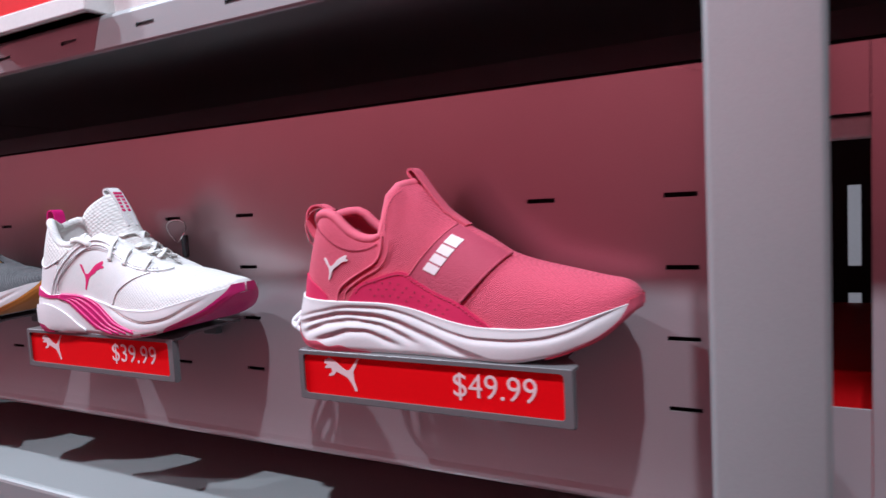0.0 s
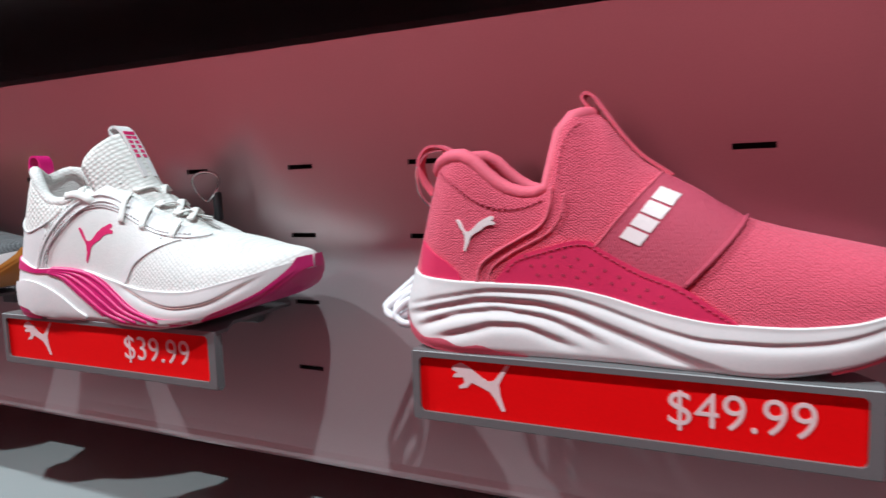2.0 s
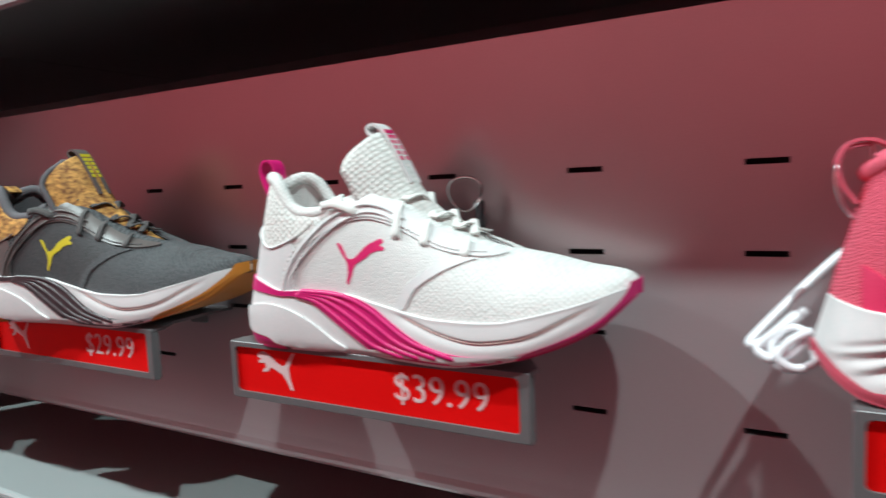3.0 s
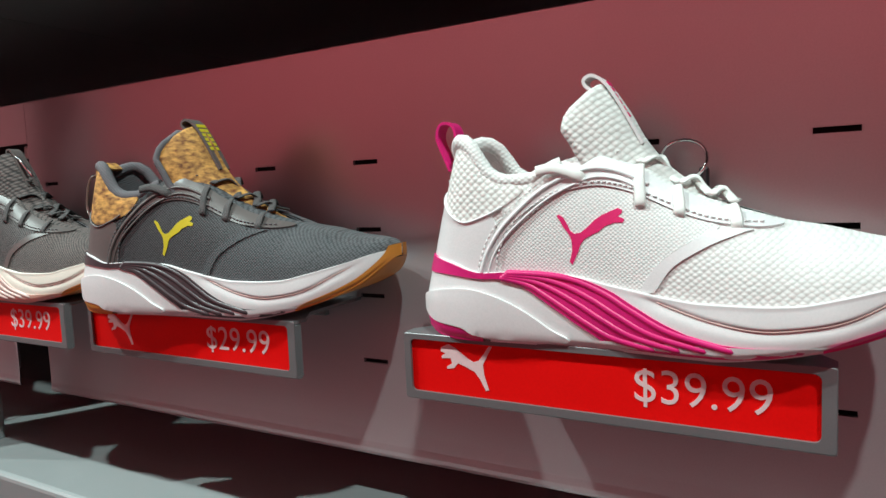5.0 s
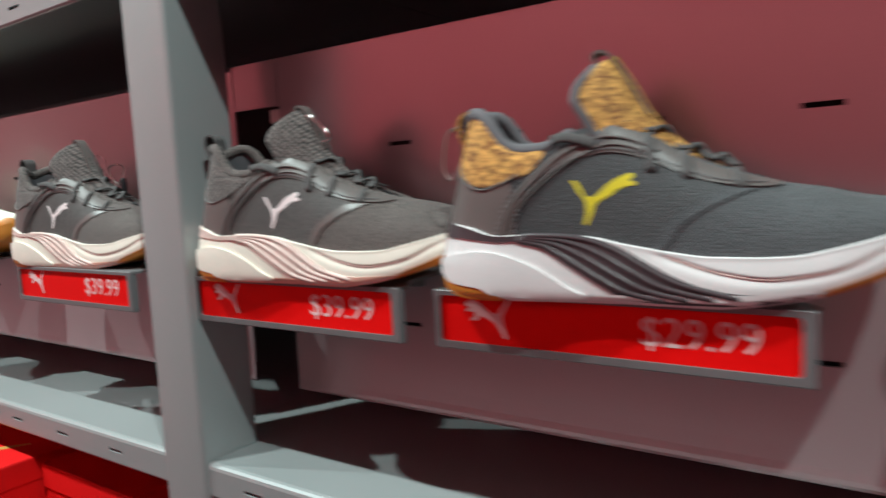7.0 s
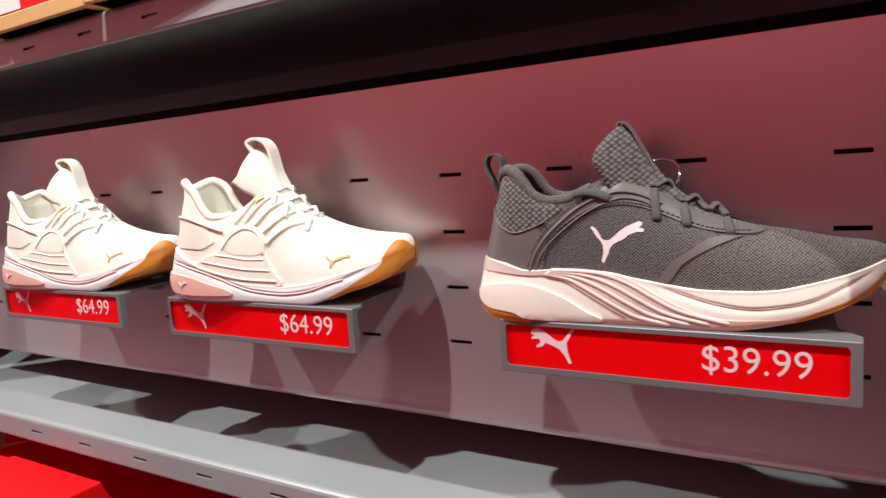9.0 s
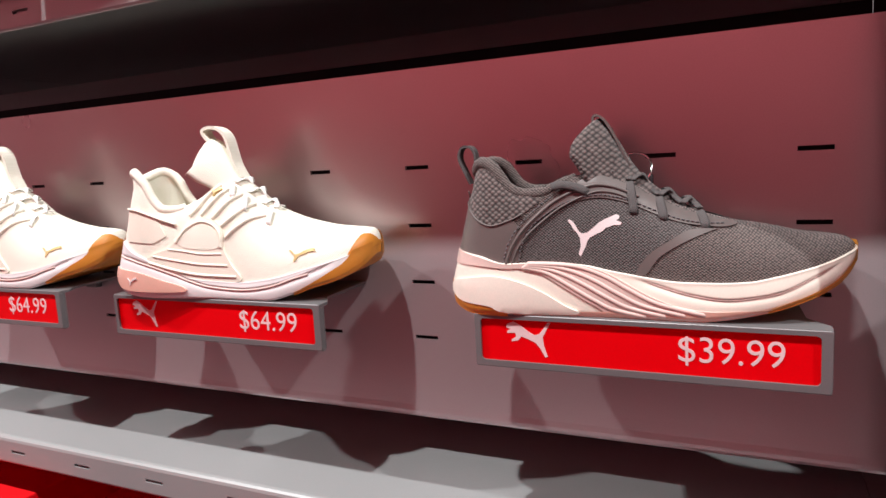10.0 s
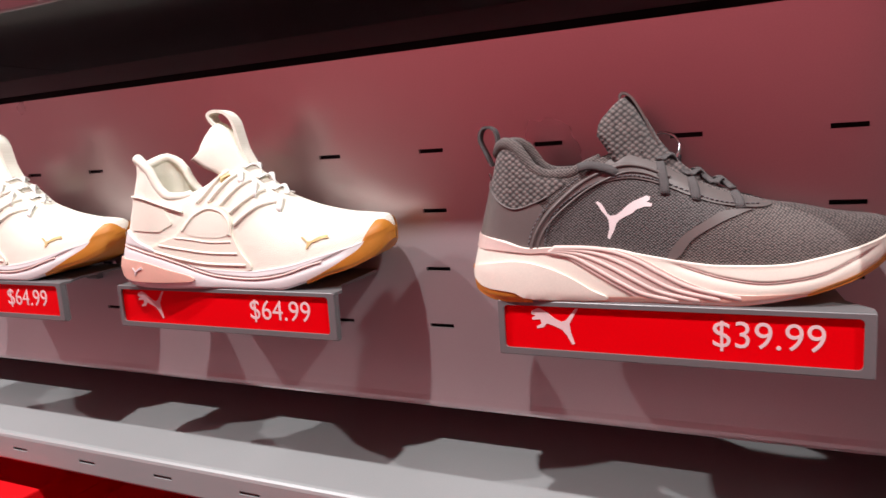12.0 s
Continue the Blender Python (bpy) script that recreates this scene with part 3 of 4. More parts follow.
def tongue_bm(path, halves, thick=0.007, bow=0.019):
    pts = flow([(x, 0, z) for x, z in path], 5)
    n = len(pts)
    bm = bmesh.new()
    rows = []
    for i, p in enumerate(pts):
        a, b = pts[max(i - 1, 0)], pts[min(i + 1, n - 1)]
        t = (b - a).normalized()
        nrm = Vector((-t.z, 0, t.x))
        if nrm.x < 0:
            nrm = -nrm
        w = spline(halves, i / (n - 1))
        row = []
        for k in range(16):
            ang = 2 * math.pi * k / 16
            cy, cn = math.cos(ang), math.sin(ang)
            yy = w * math.copysign(abs(cy) ** 0.6, cy)
            th = thick * (0.5 if i < n - 1 else 0.2)
            row.append(bm.verts.new(p + Vector((0, yy, 0)) + nrm * (th * cn - bow * (yy / 0.025) ** 2)))
        rows.append(row)
    for A, B in zip(rows, rows[1:]):
        for j in range(16):
            bm.faces.new((A[j], A[(j + 1) % 16], B[(j + 1) % 16], B[j]))
    bm.faces.new(rows[0])
    bm.faces.new(rows[-1][::-1])
    bmesh.ops.recalc_face_normals(bm, faces=bm.faces[:])
    return bm


def tongue_edge(path, halves, bow=0.019):
    pts = flow([(x, 0, z) for x, z in path], 5)
    n = len(pts)
    near = []
    for i, p in enumerate(pts):
        a, b = pts[max(i - 1, 0)], pts[min(i + 1, n - 1)]
        t = (b - a).normalized()
        nrm = Vector((-t.z, 0, t.x))
        if nrm.x < 0:
            nrm = -nrm
        w = spline(halves, i / (n - 1))
        near.append(p + Vector((0, -w, 0)) - nrm * bow * (w / 0.025) ** 2)
    near = near[n // 3:]
    return near + [Vector((p.x, -p.y, p.z)) for p in near[::-1]]


def line_bm(shape, pts, r, off, on="upper", n=8):
    surf = shape.on_upper if on == "upper" else shape.on_sole
    off += 0.0003
    return tube_bm([surf(p.x, p.y, off) for p in flow(pts, n)], r, 6)


def insole_bm(s):
    bm = bmesh.new()
    xs = s.stations(0.018, 0.17, 14)
    near = [bm.verts.new((x, -spline(s.width, x) * 0.8, 0.047)) for x in xs]
    far = [bm.verts.new((x, spline(s.width, x) * 0.8, 0.047)) for x in xs]
    for i in range(len(xs) - 1):
        bm.faces.new((near[i], near[i + 1], far[i + 1], far[i]))
    return bm


def shoe_body(name, x, label, s, mats, y=-0.064, turn=7.0, z=1.2792, rim=0.088):
    """Common parts: midsole, upper, lining, collar, insole."""
    e = empty(name, pose(x, y, z, 0, 0, turn), label, "shoe", "sneakers on the display")
    part("midsole", s.sole_bm(), mats["foam"], e)
    up = part("upper", s.upper_bm(), mats["knit"], e)
    lining = up.copy()
    lining.data = up.data.copy()
    lining.name = "lining"
    scene.collection.objects.link(lining)
    lining.data.materials[0] = mats["lining"]
    for v in lining.data.vertices:
        v.co.y *= 0.91
        v.co.x = v.co.x * 0.975 + 0.003
        v.co.z = 0.02 + (v.co.z - 0.02) * 0.985
    lining.data.flip_normals()
    part("insole", insole_bm(s), mats["lining"], e)
    part("collar", tube_bm(s.collar_path(rim, -0.0018), 0.0042, 10, 1.0), mats["collar"], e)
    return e


def mark(e, s, poly, material, off=0.0009, on="upper", name="side_mark"):
    part(name, patch_bm(poly, s.on_upper if on == "upper" else s.on_sole, off, 0.004, -0.0006), material, e, "", False)


def overlay(e, s, poly, material, off=0.0014, on="upper", name="overlay", curve=True, step=0.0028):
    pts = [tuple(p) for p in flow(poly, 4, True)] if curve else poly
    part(name, patch_bm(pts, s.on_upper if on == "upper" else s.on_sole, off, step, -0.0015), material, e)


def laces(e, s, material, xs=(0.114, 0.1275, 0.1450, 0.1590, 0.1695), drops=(0, 0.018, 0.012, 0, 0.008), knot=True):
    """Flat crossed laces over the throat; some run down to an eyelet on the near side."""
    for i, x in enumerate(xs):
        h, t = spline(s.H, x), spline(s.wt, x)
        z = h + 0.0040
        if i + 1 < len(xs):
            x2 = xs[i + 1]
            h2, t2 = spline(s.H, x2) + 0.0040, spline(s.wt, x2)
            for k in (-1, 1):
                z -= 0.0007 * (k > 0)
                p = [(x, k * (t + 0.004), z - 0.0022), ((x * 2 + x2) / 3, k * t * 0.4, z + 0.0008 + 0.0008 * k), ((x + 2 * x2) / 3, -k * t2 * 0.4, h2 + 0.0010 + 0.0008 * k), (x2, -k * (t2 + 0.004), h2 - 0.0018)]
                part("lace", tube_bm(flow(p, 5), 0.0027, 8, 0.30), material, e)
        if not drops[i]:
            continue
        d = drops[i]
        path = [s.on_upper(x - 0.0015, h - 0.0010, 0.0018), s.on_upper(x - 0.0005, h - d * 0.35, 0.0024), s.on_upper(x + 0.001, h - d * 0.75, 0.0022), s.on_upper(x + 0.0015, h - d, 0.0018), s.on_upper(x + 0.0015, h - d - 0.001, -0.0008)]
        part("lace", tube_bm(flow(path, 4), 0.0028, 8, 0.32, (0, -1, 0.4)), material, e)
    if not knot:
        return
    # the end that lies over the edge of the collar
    ends = [(0.0780, 0.0825, 0.0050), (0.0850, 0.0845, 0.0036), (0.0930, 0.0832, 0.0030), (0.0985, 0.0812, 0.0024), (0.1005, 0.0802, 0.0006)]
    part("lace", tube_bm(flow([s.on_upper(*q) for q in ends], 5), 0.0030, 8, 0.55, (0, -1, 0.5)), material, e)


def stitches(e, s, pts, material, off=0.0019, r=0.00038):
    """Short dashes of thread along a line."""
    path = [s.on_upper(p.x, p.y, off) for p in flow(pts, 14)]
    bm = bmesh.new()
    run = 0.0
    start = path[0]
    for a, b in zip(path, path[1:]):
        run += (b - a).length
        if run > 0.0026:
            tube_bm([start.lerp(b, 0.12), start.lerp(b, 0.78)], r, 5, bm=bm)
            start, run = b, 0.0
    part("stitching", bm, material, e)


RUBY = Last()
RUBY.carve = [([(0.128, 0.0262), (0.1424, 0.0221), (0.1603, 0.0169), (0.1817, 0.0141), (0.2004, 0.0161), (0.2147, 0.0198), (0.2313, 0.0279), (0.2468, 0.0351)], 0.0011, 0.0030)]


def runner(x, label, m, turn=7.0, y=-0.064):
    """Low lace-up running shoe with a ribbed sweep along its midsole."""
    s = RUBY
    e = shoe_body("sneaker", x, label, s, m, y, turn)
    way = [(0.176, 0.0565), (0.155, 0.0675), (0.137, 0.0805), (0.1245, 0.0950), (0.1165, 0.1090), (0.1095, 0.1195), (0.1035, 0.1265)]
    wide = [(0, 0.010), (0.3, 0.018), (0.45, 0.0250), (0.6, 0.0258), (0.8, 0.0258), (0.92, 0.0236), (0.97, 0.0200), (1, 0.0130)]
    part("tongue", tongue_bm(way, wide, 0.009, 0.024), m["tongue"], e)
    if m["tongue"] == M_LEOPARD:
        part("tongue_binding", tube_bm(tongue_edge(way, wide, 0.024), 0.0025, 8), m["collar"], e)
    if m.get("open_tab"):
        loop_strap([(0.1262, 0.0965), (0.1212, 0.1065), (0.1165, 0.1165), (0.1110, 0.1260), (0.1062, 0.1300), (0.1030, 0.1290), (0.1040, 0.1240), (0.1090, 0.1190)], 0.010, 0.0015, e, m["tab"], "tongue_tab")
    else:
        loop_strap([(0.1262, 0.0965), (0.1210, 0.1060), (0.1145, 0.1175), (0.1075, 0.1275), (0.1010, 0.1318), (0.0965, 0.1300), (0.0980, 0.1262), (0.1040, 0.1230)], 0.012, 0.0016, e, m["tab"], "tongue_tab")
    if m.get("tabmark"):
        for k in range(6):
            t = 0.04 + 0.15 * k
            part("tab_mark", box_bm(-0.0013, 0.0013, -0.0046, 0.0046, -0.0003, 0.0003), m["tabmark"], e, "", False).matrix_local = pose(0.1075 + 0.0135 * t + 0.0010, 0, 0.1275 - 0.0215 * t + 0.0007, 0, 58, 0)
    loop_strap(m.get("loop", [(0.0165, 0.088), (0.0125, 0.097), (0.0088, 0.1065), (0.0108, 0.1135), (0.0160, 0.1145), (0.0200, 0.1108), (0.0212, 0.102), (0.0225, 0.094)]), 0.011, 0.0015, e, m["loopmat"])
    # heel counter
    overlay(e, s, [(0.009, 0.041), (0.012, 0.058), (0.0165, 0.0745), (0.0251, 0.0654), (0.0357, 0.0604), (0.0495, 0.0640), (0.0545, 0.0585), (0.049, 0.0462), (0.0446, 0.0345), (0.03, 0.037)], m["skin"], 0.0010, name="heel_counter")
    part("piping", line_bm(s, [(0.0140, 0.0830), (0.0177, 0.0739), (0.0251, 0.0654), (0.0357, 0.0604), (0.0495, 0.0640), (0.0580, 0.0680)], 0.0006, 0.0010), m["pipe"], e)
    if m.get("heel"):
        overlay(e, s, [(0.0172, 0.0765), (0.0195, 0.0880), (0.0250, 0.0980), (0.0340, 0.0975), (0.0420, 0.0905), (0.0520, 0.0822), (0.0640, 0.0788), (0.0690, 0.0755), (0.0580, 0.0680), (0.0495, 0.0640), (0.0357, 0.0604), (0.0251, 0.0654)], m["heel"], 0.0006, name="heel_knit")
    # fine mesh of the side window
    overlay(e, s, [(0.0535, 0.0340), (0.0560, 0.0461), (0.0630, 0.0586), (0.0755, 0.0680), (0.0880, 0.0736), (0.1053, 0.0765), (0.1172, 0.0750), (0.129, 0.0710), (0.1427, 0.0645), (0.1562, 0.0595), (0.1640, 0.0565), (0.1517, 0.0505), (0.138, 0.0412), (0.1290, 0.0270), (0.1, 0.0320), (0.075, 0.0335)], m["window"], 0.0005, name="side_mesh")
    # saddle that sweeps from the heel over the arch to the laces
    overlay(e, s, [(0.0446, 0.0335), (0.0490, 0.0462), (0.0572, 0.0588), (0.0702, 0.0709), (0.0804, 0.0780), (0.0905, 0.0838), (0.0960, 0.0880), (0.1052, 0.0908), (0.1148, 0.0880), (0.1289, 0.0820), (0.1381, 0.0764), (0.155, 0.0680), (0.172, 0.0620), (0.1905, 0.0570), (0.1827, 0.0556), (0.1695, 0.0570), (0.1562, 0.0597), (0.1427, 0.0648), (0.129, 0.0712), (0.1172, 0.0752), (0.1053, 0.0768), (0.088, 0.0738), (0.0753, 0.0680), (0.0624, 0.0584), (0.0555, 0.0461), (0.0538, 0.0335)], m["skin"], 0.0013, name="saddle", step=0.0024)
    # stripe in front of the side window
    overlay(e, s, [(0.1300, 0.0288), (0.138, 0.0408), (0.1517, 0.0501), (0.1628, 0.0553), (0.178, 0.0550), (0.1737, 0.0538), (0.1605, 0.0489), (0.1448, 0.0397), (0.1362, 0.0284)], m["stripe"], 0.0010, name="stripe")
    for k, r in ((0.0, 0.0011), (0.0040, 0.0007)):
        part("piping", line_bm(s, [(0.0462 + k, 0.0345), (0.0502 + k, 0.0455 - k * 0.2), (0.0585 + k, 0.0575 - k * 0.6), (0.0712 + k, 0.0693 - k * 0.9), (0.0815 + k, 0.0765 - k), (0.0925 + k, 0.0815 - k), (0.1052 + k * 0.5, 0.0845 - k), (0.118 + k * 0.5, 0.0820 - k), (0.132, 0.0755 - k)], r, 0.0014), m["pipe"], e)
    stitches(e, s, [(0.0550, 0.0360), (0.0570, 0.0465), (0.0638, 0.0590), (0.0765, 0.0690), (0.0885, 0.0752), (0.1053, 0.0784), (0.1180, 0.0766), (0.1300, 0.0724), (0.1440, 0.0660), (0.1570, 0.0609), (0.1700, 0.0582), (0.1825, 0.0570)], m["stitch"])
    stitches(e, s, [(0.0440, 0.0350), (0.0478, 0.0475), (0.0560, 0.0605), (0.0690, 0.0726), (0.0790, 0.0795)], m["stitch"], 0.0010)
    mark(e, s, mark_poly(0.0877, 0.0396, 0.0340, 0.0264), m["print"], 0.0008)
    # the ribbed sweep on the midsole
    overlay(e, s, [(0.006, 0.0425), (0.0234, 0.0402), (0.0434, 0.0350), (0.0618, 0.0355), (0.0822, 0.0352), (0.0984, 0.0336), (0.1140, 0.0282), (0.1275, 0.0208), (0.1442, 0.0128), (0.164, 0.0074), (0.198, 0.0066), (0.175, 0.0016), (0.1205, 0.0014), (0.1055, 0.0070), (0.0870, 0.0178), (0.0702, 0.0280), (0.0570, 0.0318), (0.0446, 0.0318), (0.0234, 0.0336), (0.006, 0.0345)], m["sweep"], 0.0008, "sole", "midsole_sweep", step=0.0024)
    upper = [(0.0600, 0.0352), (0.0822, 0.0350), (0.0984, 0.0332), (0.1140, 0.0276), (0.1275, 0.0202), (0.1470, 0.0112), (0.1760, 0.0048)]
    lower = [(0.0560, 0.0324), (0.0702, 0.0286), (0.0800, 0.0226), (0.0900, 0.0162), (0.1000, 0.0104), (0.1120, 0.0046), (0.1320, 0.0012)]
    for t in (0.10, 0.36, 0.62, 0.88):
        pts = [(a[0] + (b[0] - a[0]) * t, a[1] + (b[1] - a[1]) * t) for a, b in zip(upper, lower)]
        part("rib", tube_bm([s.on_sole(q.x, q.y, -0.0002) for q in flow(pts, 8)], 0.0018, 8, taper=True), m["sweep"], e)
    # swollen heel wedge
    overlay(e, s, [(0.005, 0.0150), (0.0070, 0.0215), (0.0201, 0.0249), (0.0377, 0.0264), (0.0537, 0.0231), (0.0691, 0.0168), (0.0839, 0.0078), (0.0925, 0.0020), (0.0460, 0.0022), (0.0330, 0.0060), (0.0150, 0.0080), (0.0070, 0.0118)], m["wedge"], 0.0017, "sole", "heel_wedge")
    part("groove", line_bm(s, [(0.137, 0.0238), (0.1603, 0.0169), (0.1817, 0.0141), (0.2004, 0.0161), (0.2147, 0.0198), (0.2313, 0.0279), (0.2440, 0.0340)], 0.0004, -0.0011, "sole"), m["line"], e)
    # rubber at toe and heel
    part("toe_rubber", s.sole_bm(0.205, None, [(0.205, 0.0074), (0.2118, 0.0112), (0.2273, 0.0172), (0.2424, 0.0246), (0.2505, 0.0312), (0.2560, 0.0378), (0.2588, 0.0460), (0.260, 0.047)], 0.0011, 24), m["rubber"], e)
    part("heel_rubber", s.sole_bm(0.0, 0.046, [(0, 0.0195), (0.004, 0.0118), (0.0108, 0.0082), (0.022, 0.0066), (0.0336, 0.0054), (0.046, 0.0012)], 0.0011, 20), m["rubber"], e)
    part("tread", s.sole_bm(0.05, 0.21, [(0.05, 0.0012), (0.21, 0.0085)], 0.0009, 30), m["tread"], e)
    laces(e, s, m["lace"])
    return e


WHITE = dict(heel=M_WHITECOARSE, window=M_WHITEFINE, stitch=M_WHITELINING, foam=M_FOAM, knit=M_WHITEKNIT, lining=M_WHITELINING, collar=M_WHITEKNIT, tongue=M_WHITECOARSE, tab=M_WHITESKIN, tabmark=M_PINKPRINT, loopmat=M_FUCHSIA, skin=M_WHITESKIN, stripe=M_WHITESKIN, pipe=M_WHITESKIN, print=M_PINKPRINT, sweep=M_FUCHSIA, wedge=M_FOAM, line=M_ROSE, rubber=M_FUCHSIA, tread=M_FOAM, lace=M_WHITELACE)
SPOTTED = dict(window=M_SLATEFINE, stitch=M_LINING, loop=[(0.028, 0.101), (0.022, 0.1055), (0.016, 0.104), (0.0135, 0.097), (0.016, 0.088), (0.020, 0.082)], foam=M_FOAM, knit=M_SLATEKNIT, lining=M_LINING, collar=M_LINING, tongue=M_LEOPARD, tab=M_DARKSKIN, tabmark=M_YELLOW, loopmat=M_LEOPARD, skin=M_DARKSKIN, stripe=M_SLATEKNIT, pipe=M_DARKSKIN, print=M_YELLOW, sweep=M_PLUM, wedge=M_FOAM, line=M_ROSE, rubber=M_GUM, tread=M_FOAM, lace=M_DARKLACE)
CHARCOAL = dict(heel=M_DARKCOARSE, window=M_DARKFINE, stitch=M_LINING, open_tab=True, foam=M_CREAMFOAM, knit=M_DARKKNIT, lining=M_LINING, collar=M_DARKKNIT, tongue=M_DARKCOARSE, tab=M_DARKSKIN, tabmark=None, loopmat=M_DARKLACE, skin=M_DARKSKIN, stripe=M_DARKSKIN, pipe=M_DARKSKIN, print=M_SILVER, sweep=M_ROSE, wedge=M_CREAMFOAM, line=M_ROSE, rubber=M_GUM, tread=M_BLUSH, lace=M_DARKLACE)

white_shoe = runner(-0.3555, "white mesh running shoe with fuchsia sole sweep", WHITE, 3.5, -0.067)
white_shoe.matrix_world = white_shoe.matrix_world @ Matrix.Diagonal((0.966, 1, 1.008, 1))
spotted = runner(-0.653, "charcoal running shoe with leopard tongue and gum toe", SPOTTED, 10.5, -0.085)
spotted.matrix_world = spotted.matrix_world @ Matrix.Diagonal((1, 1, 1.03, 1))
overlay(spotted, RUBY, [(0.0150, 0.0760), (0.0165, 0.0860), (0.0250, 0.1000), (0.0340, 0.1000), (0.0420, 0.0930), (0.0520, 0.0840), (0.0640, 0.0800), (0.0720, 0.0790), (0.0660, 0.0700), (0.0560, 0.0660), (0.0440, 0.0630), (0.0350, 0.0620), (0.0260, 0.0660)], M_LEOPARD, 0.0010, name="heel_print")
runner(-0.897, "charcoal running shoe with cream sole and gum toe", CHARCOAL, 8.0, -0.080)
runner(-1.238, "charcoal mesh running shoe with cream and rose sole", CHARCOAL, 7.5, -0.069)


# the pink slip-on
class SlipLast(Last):
    H = [(0, 0.0945), (0.006, 0.0985), (0.0140, 0.1010), (0.0235, 0.1020), (0.0320, 0.0997), (0.0425, 0.0930), (0.0525, 0.0872), (0.0625, 0.0832), (0.0724, 0.0815), (0.0811, 0.0819), (0.0850, 0.0850), (0.0868, 0.0925), (0.0890, 0.1053), (0.0925, 0.1144), (0.0975, 0.1190), (0.1036, 0.1200), (0.1098, 0.1160), (0.1173, 0.1070), (0.1273, 0.0958), (0.1350, 0.0905), (0.1542, 0.0795), (0.1741, 0.0666), (0.1912, 0.0610), (0.2131, 0.0558), (0.2371, 0.0503), (0.2490, 0.0482), (0.2550, 0.0455), (0.2585, 0.0415), (0.260, 0.037)]
    wt = [(0, 0.0), (0.004, 0.008), (0.012, 0.015), (0.03, 0.022), (0.06, 0.0235), (0.080, 0.0230), (0.087, 0.0215), (0.093, 0.0175), (0.100, 0.0090), (0.104, 0.0)]
    zt = [(0, 0.0410), (0.015, 0.0384), (0.043, 0.0370), (0.076, 0.0364), (0.0936, 0.0354), (0.1114, 0.0324), (0.1286, 0.0280), (0.1429, 0.0250), (0.163, 0.0225), (0.188, 0.0222), (0.2114, 0.0243), (0.2285, 0.0287), (0.2419, 0.0326), (0.2523, 0.0353), (0.260, 0.037)]
    zb = [(0, 0.0165), (0.006, 0.0090), (0.0164, 0.0030), (0.030, 0.0008), (0.050, 0.0), (0.180, 0.0), (0.188, 0.0008), (0.210, 0.0055), (0.2251, 0.0108), (0.2386, 0.0165), (0.2508, 0.0262), (0.260, 0.034)]
    carve = [([(0.002, 0.0210), (0.0302, 0.0286), (0.0593, 0.0328), (0.0858, 0.0322), (0.1064, 0.0281), (0.1238, 0.0225), (0.1407, 0.0176), (0.1588, 0.0146), (0.1800, 0.0146), (0.1999, 0.0162), (0.2190, 0.0209), (0.2341, 0.0277), (0.252, 0.0350)], 0.0012, 0.0026),
             ([(0.004, 0.0170), (0.0366, 0.0257), (0.0538, 0.0286), (0.0754, 0.0280), (0.0937, 0.0248), (0.1114, 0.0186), (0.1311, 0.0118), (0.1497, 0.0056), (0.166, 0.0012)], 0.0026, 0.0042),
             ([(0.010, 0.0110), (0.0425, 0.0218), (0.0593, 0.0236), (0.0806, 0.0216), (0.0987, 0.0158), (0.116, 0.0075)], 0.0024, 0.0040),
             ([(0.024, 0.0070), (0.0448, 0.0128), (0.0590, 0.0163), (0.0699, 0.0164), (0.0855, 0.0118), (0.102, 0.0055)], 0.0020, 0.0036)]


SLIP = SlipLast()


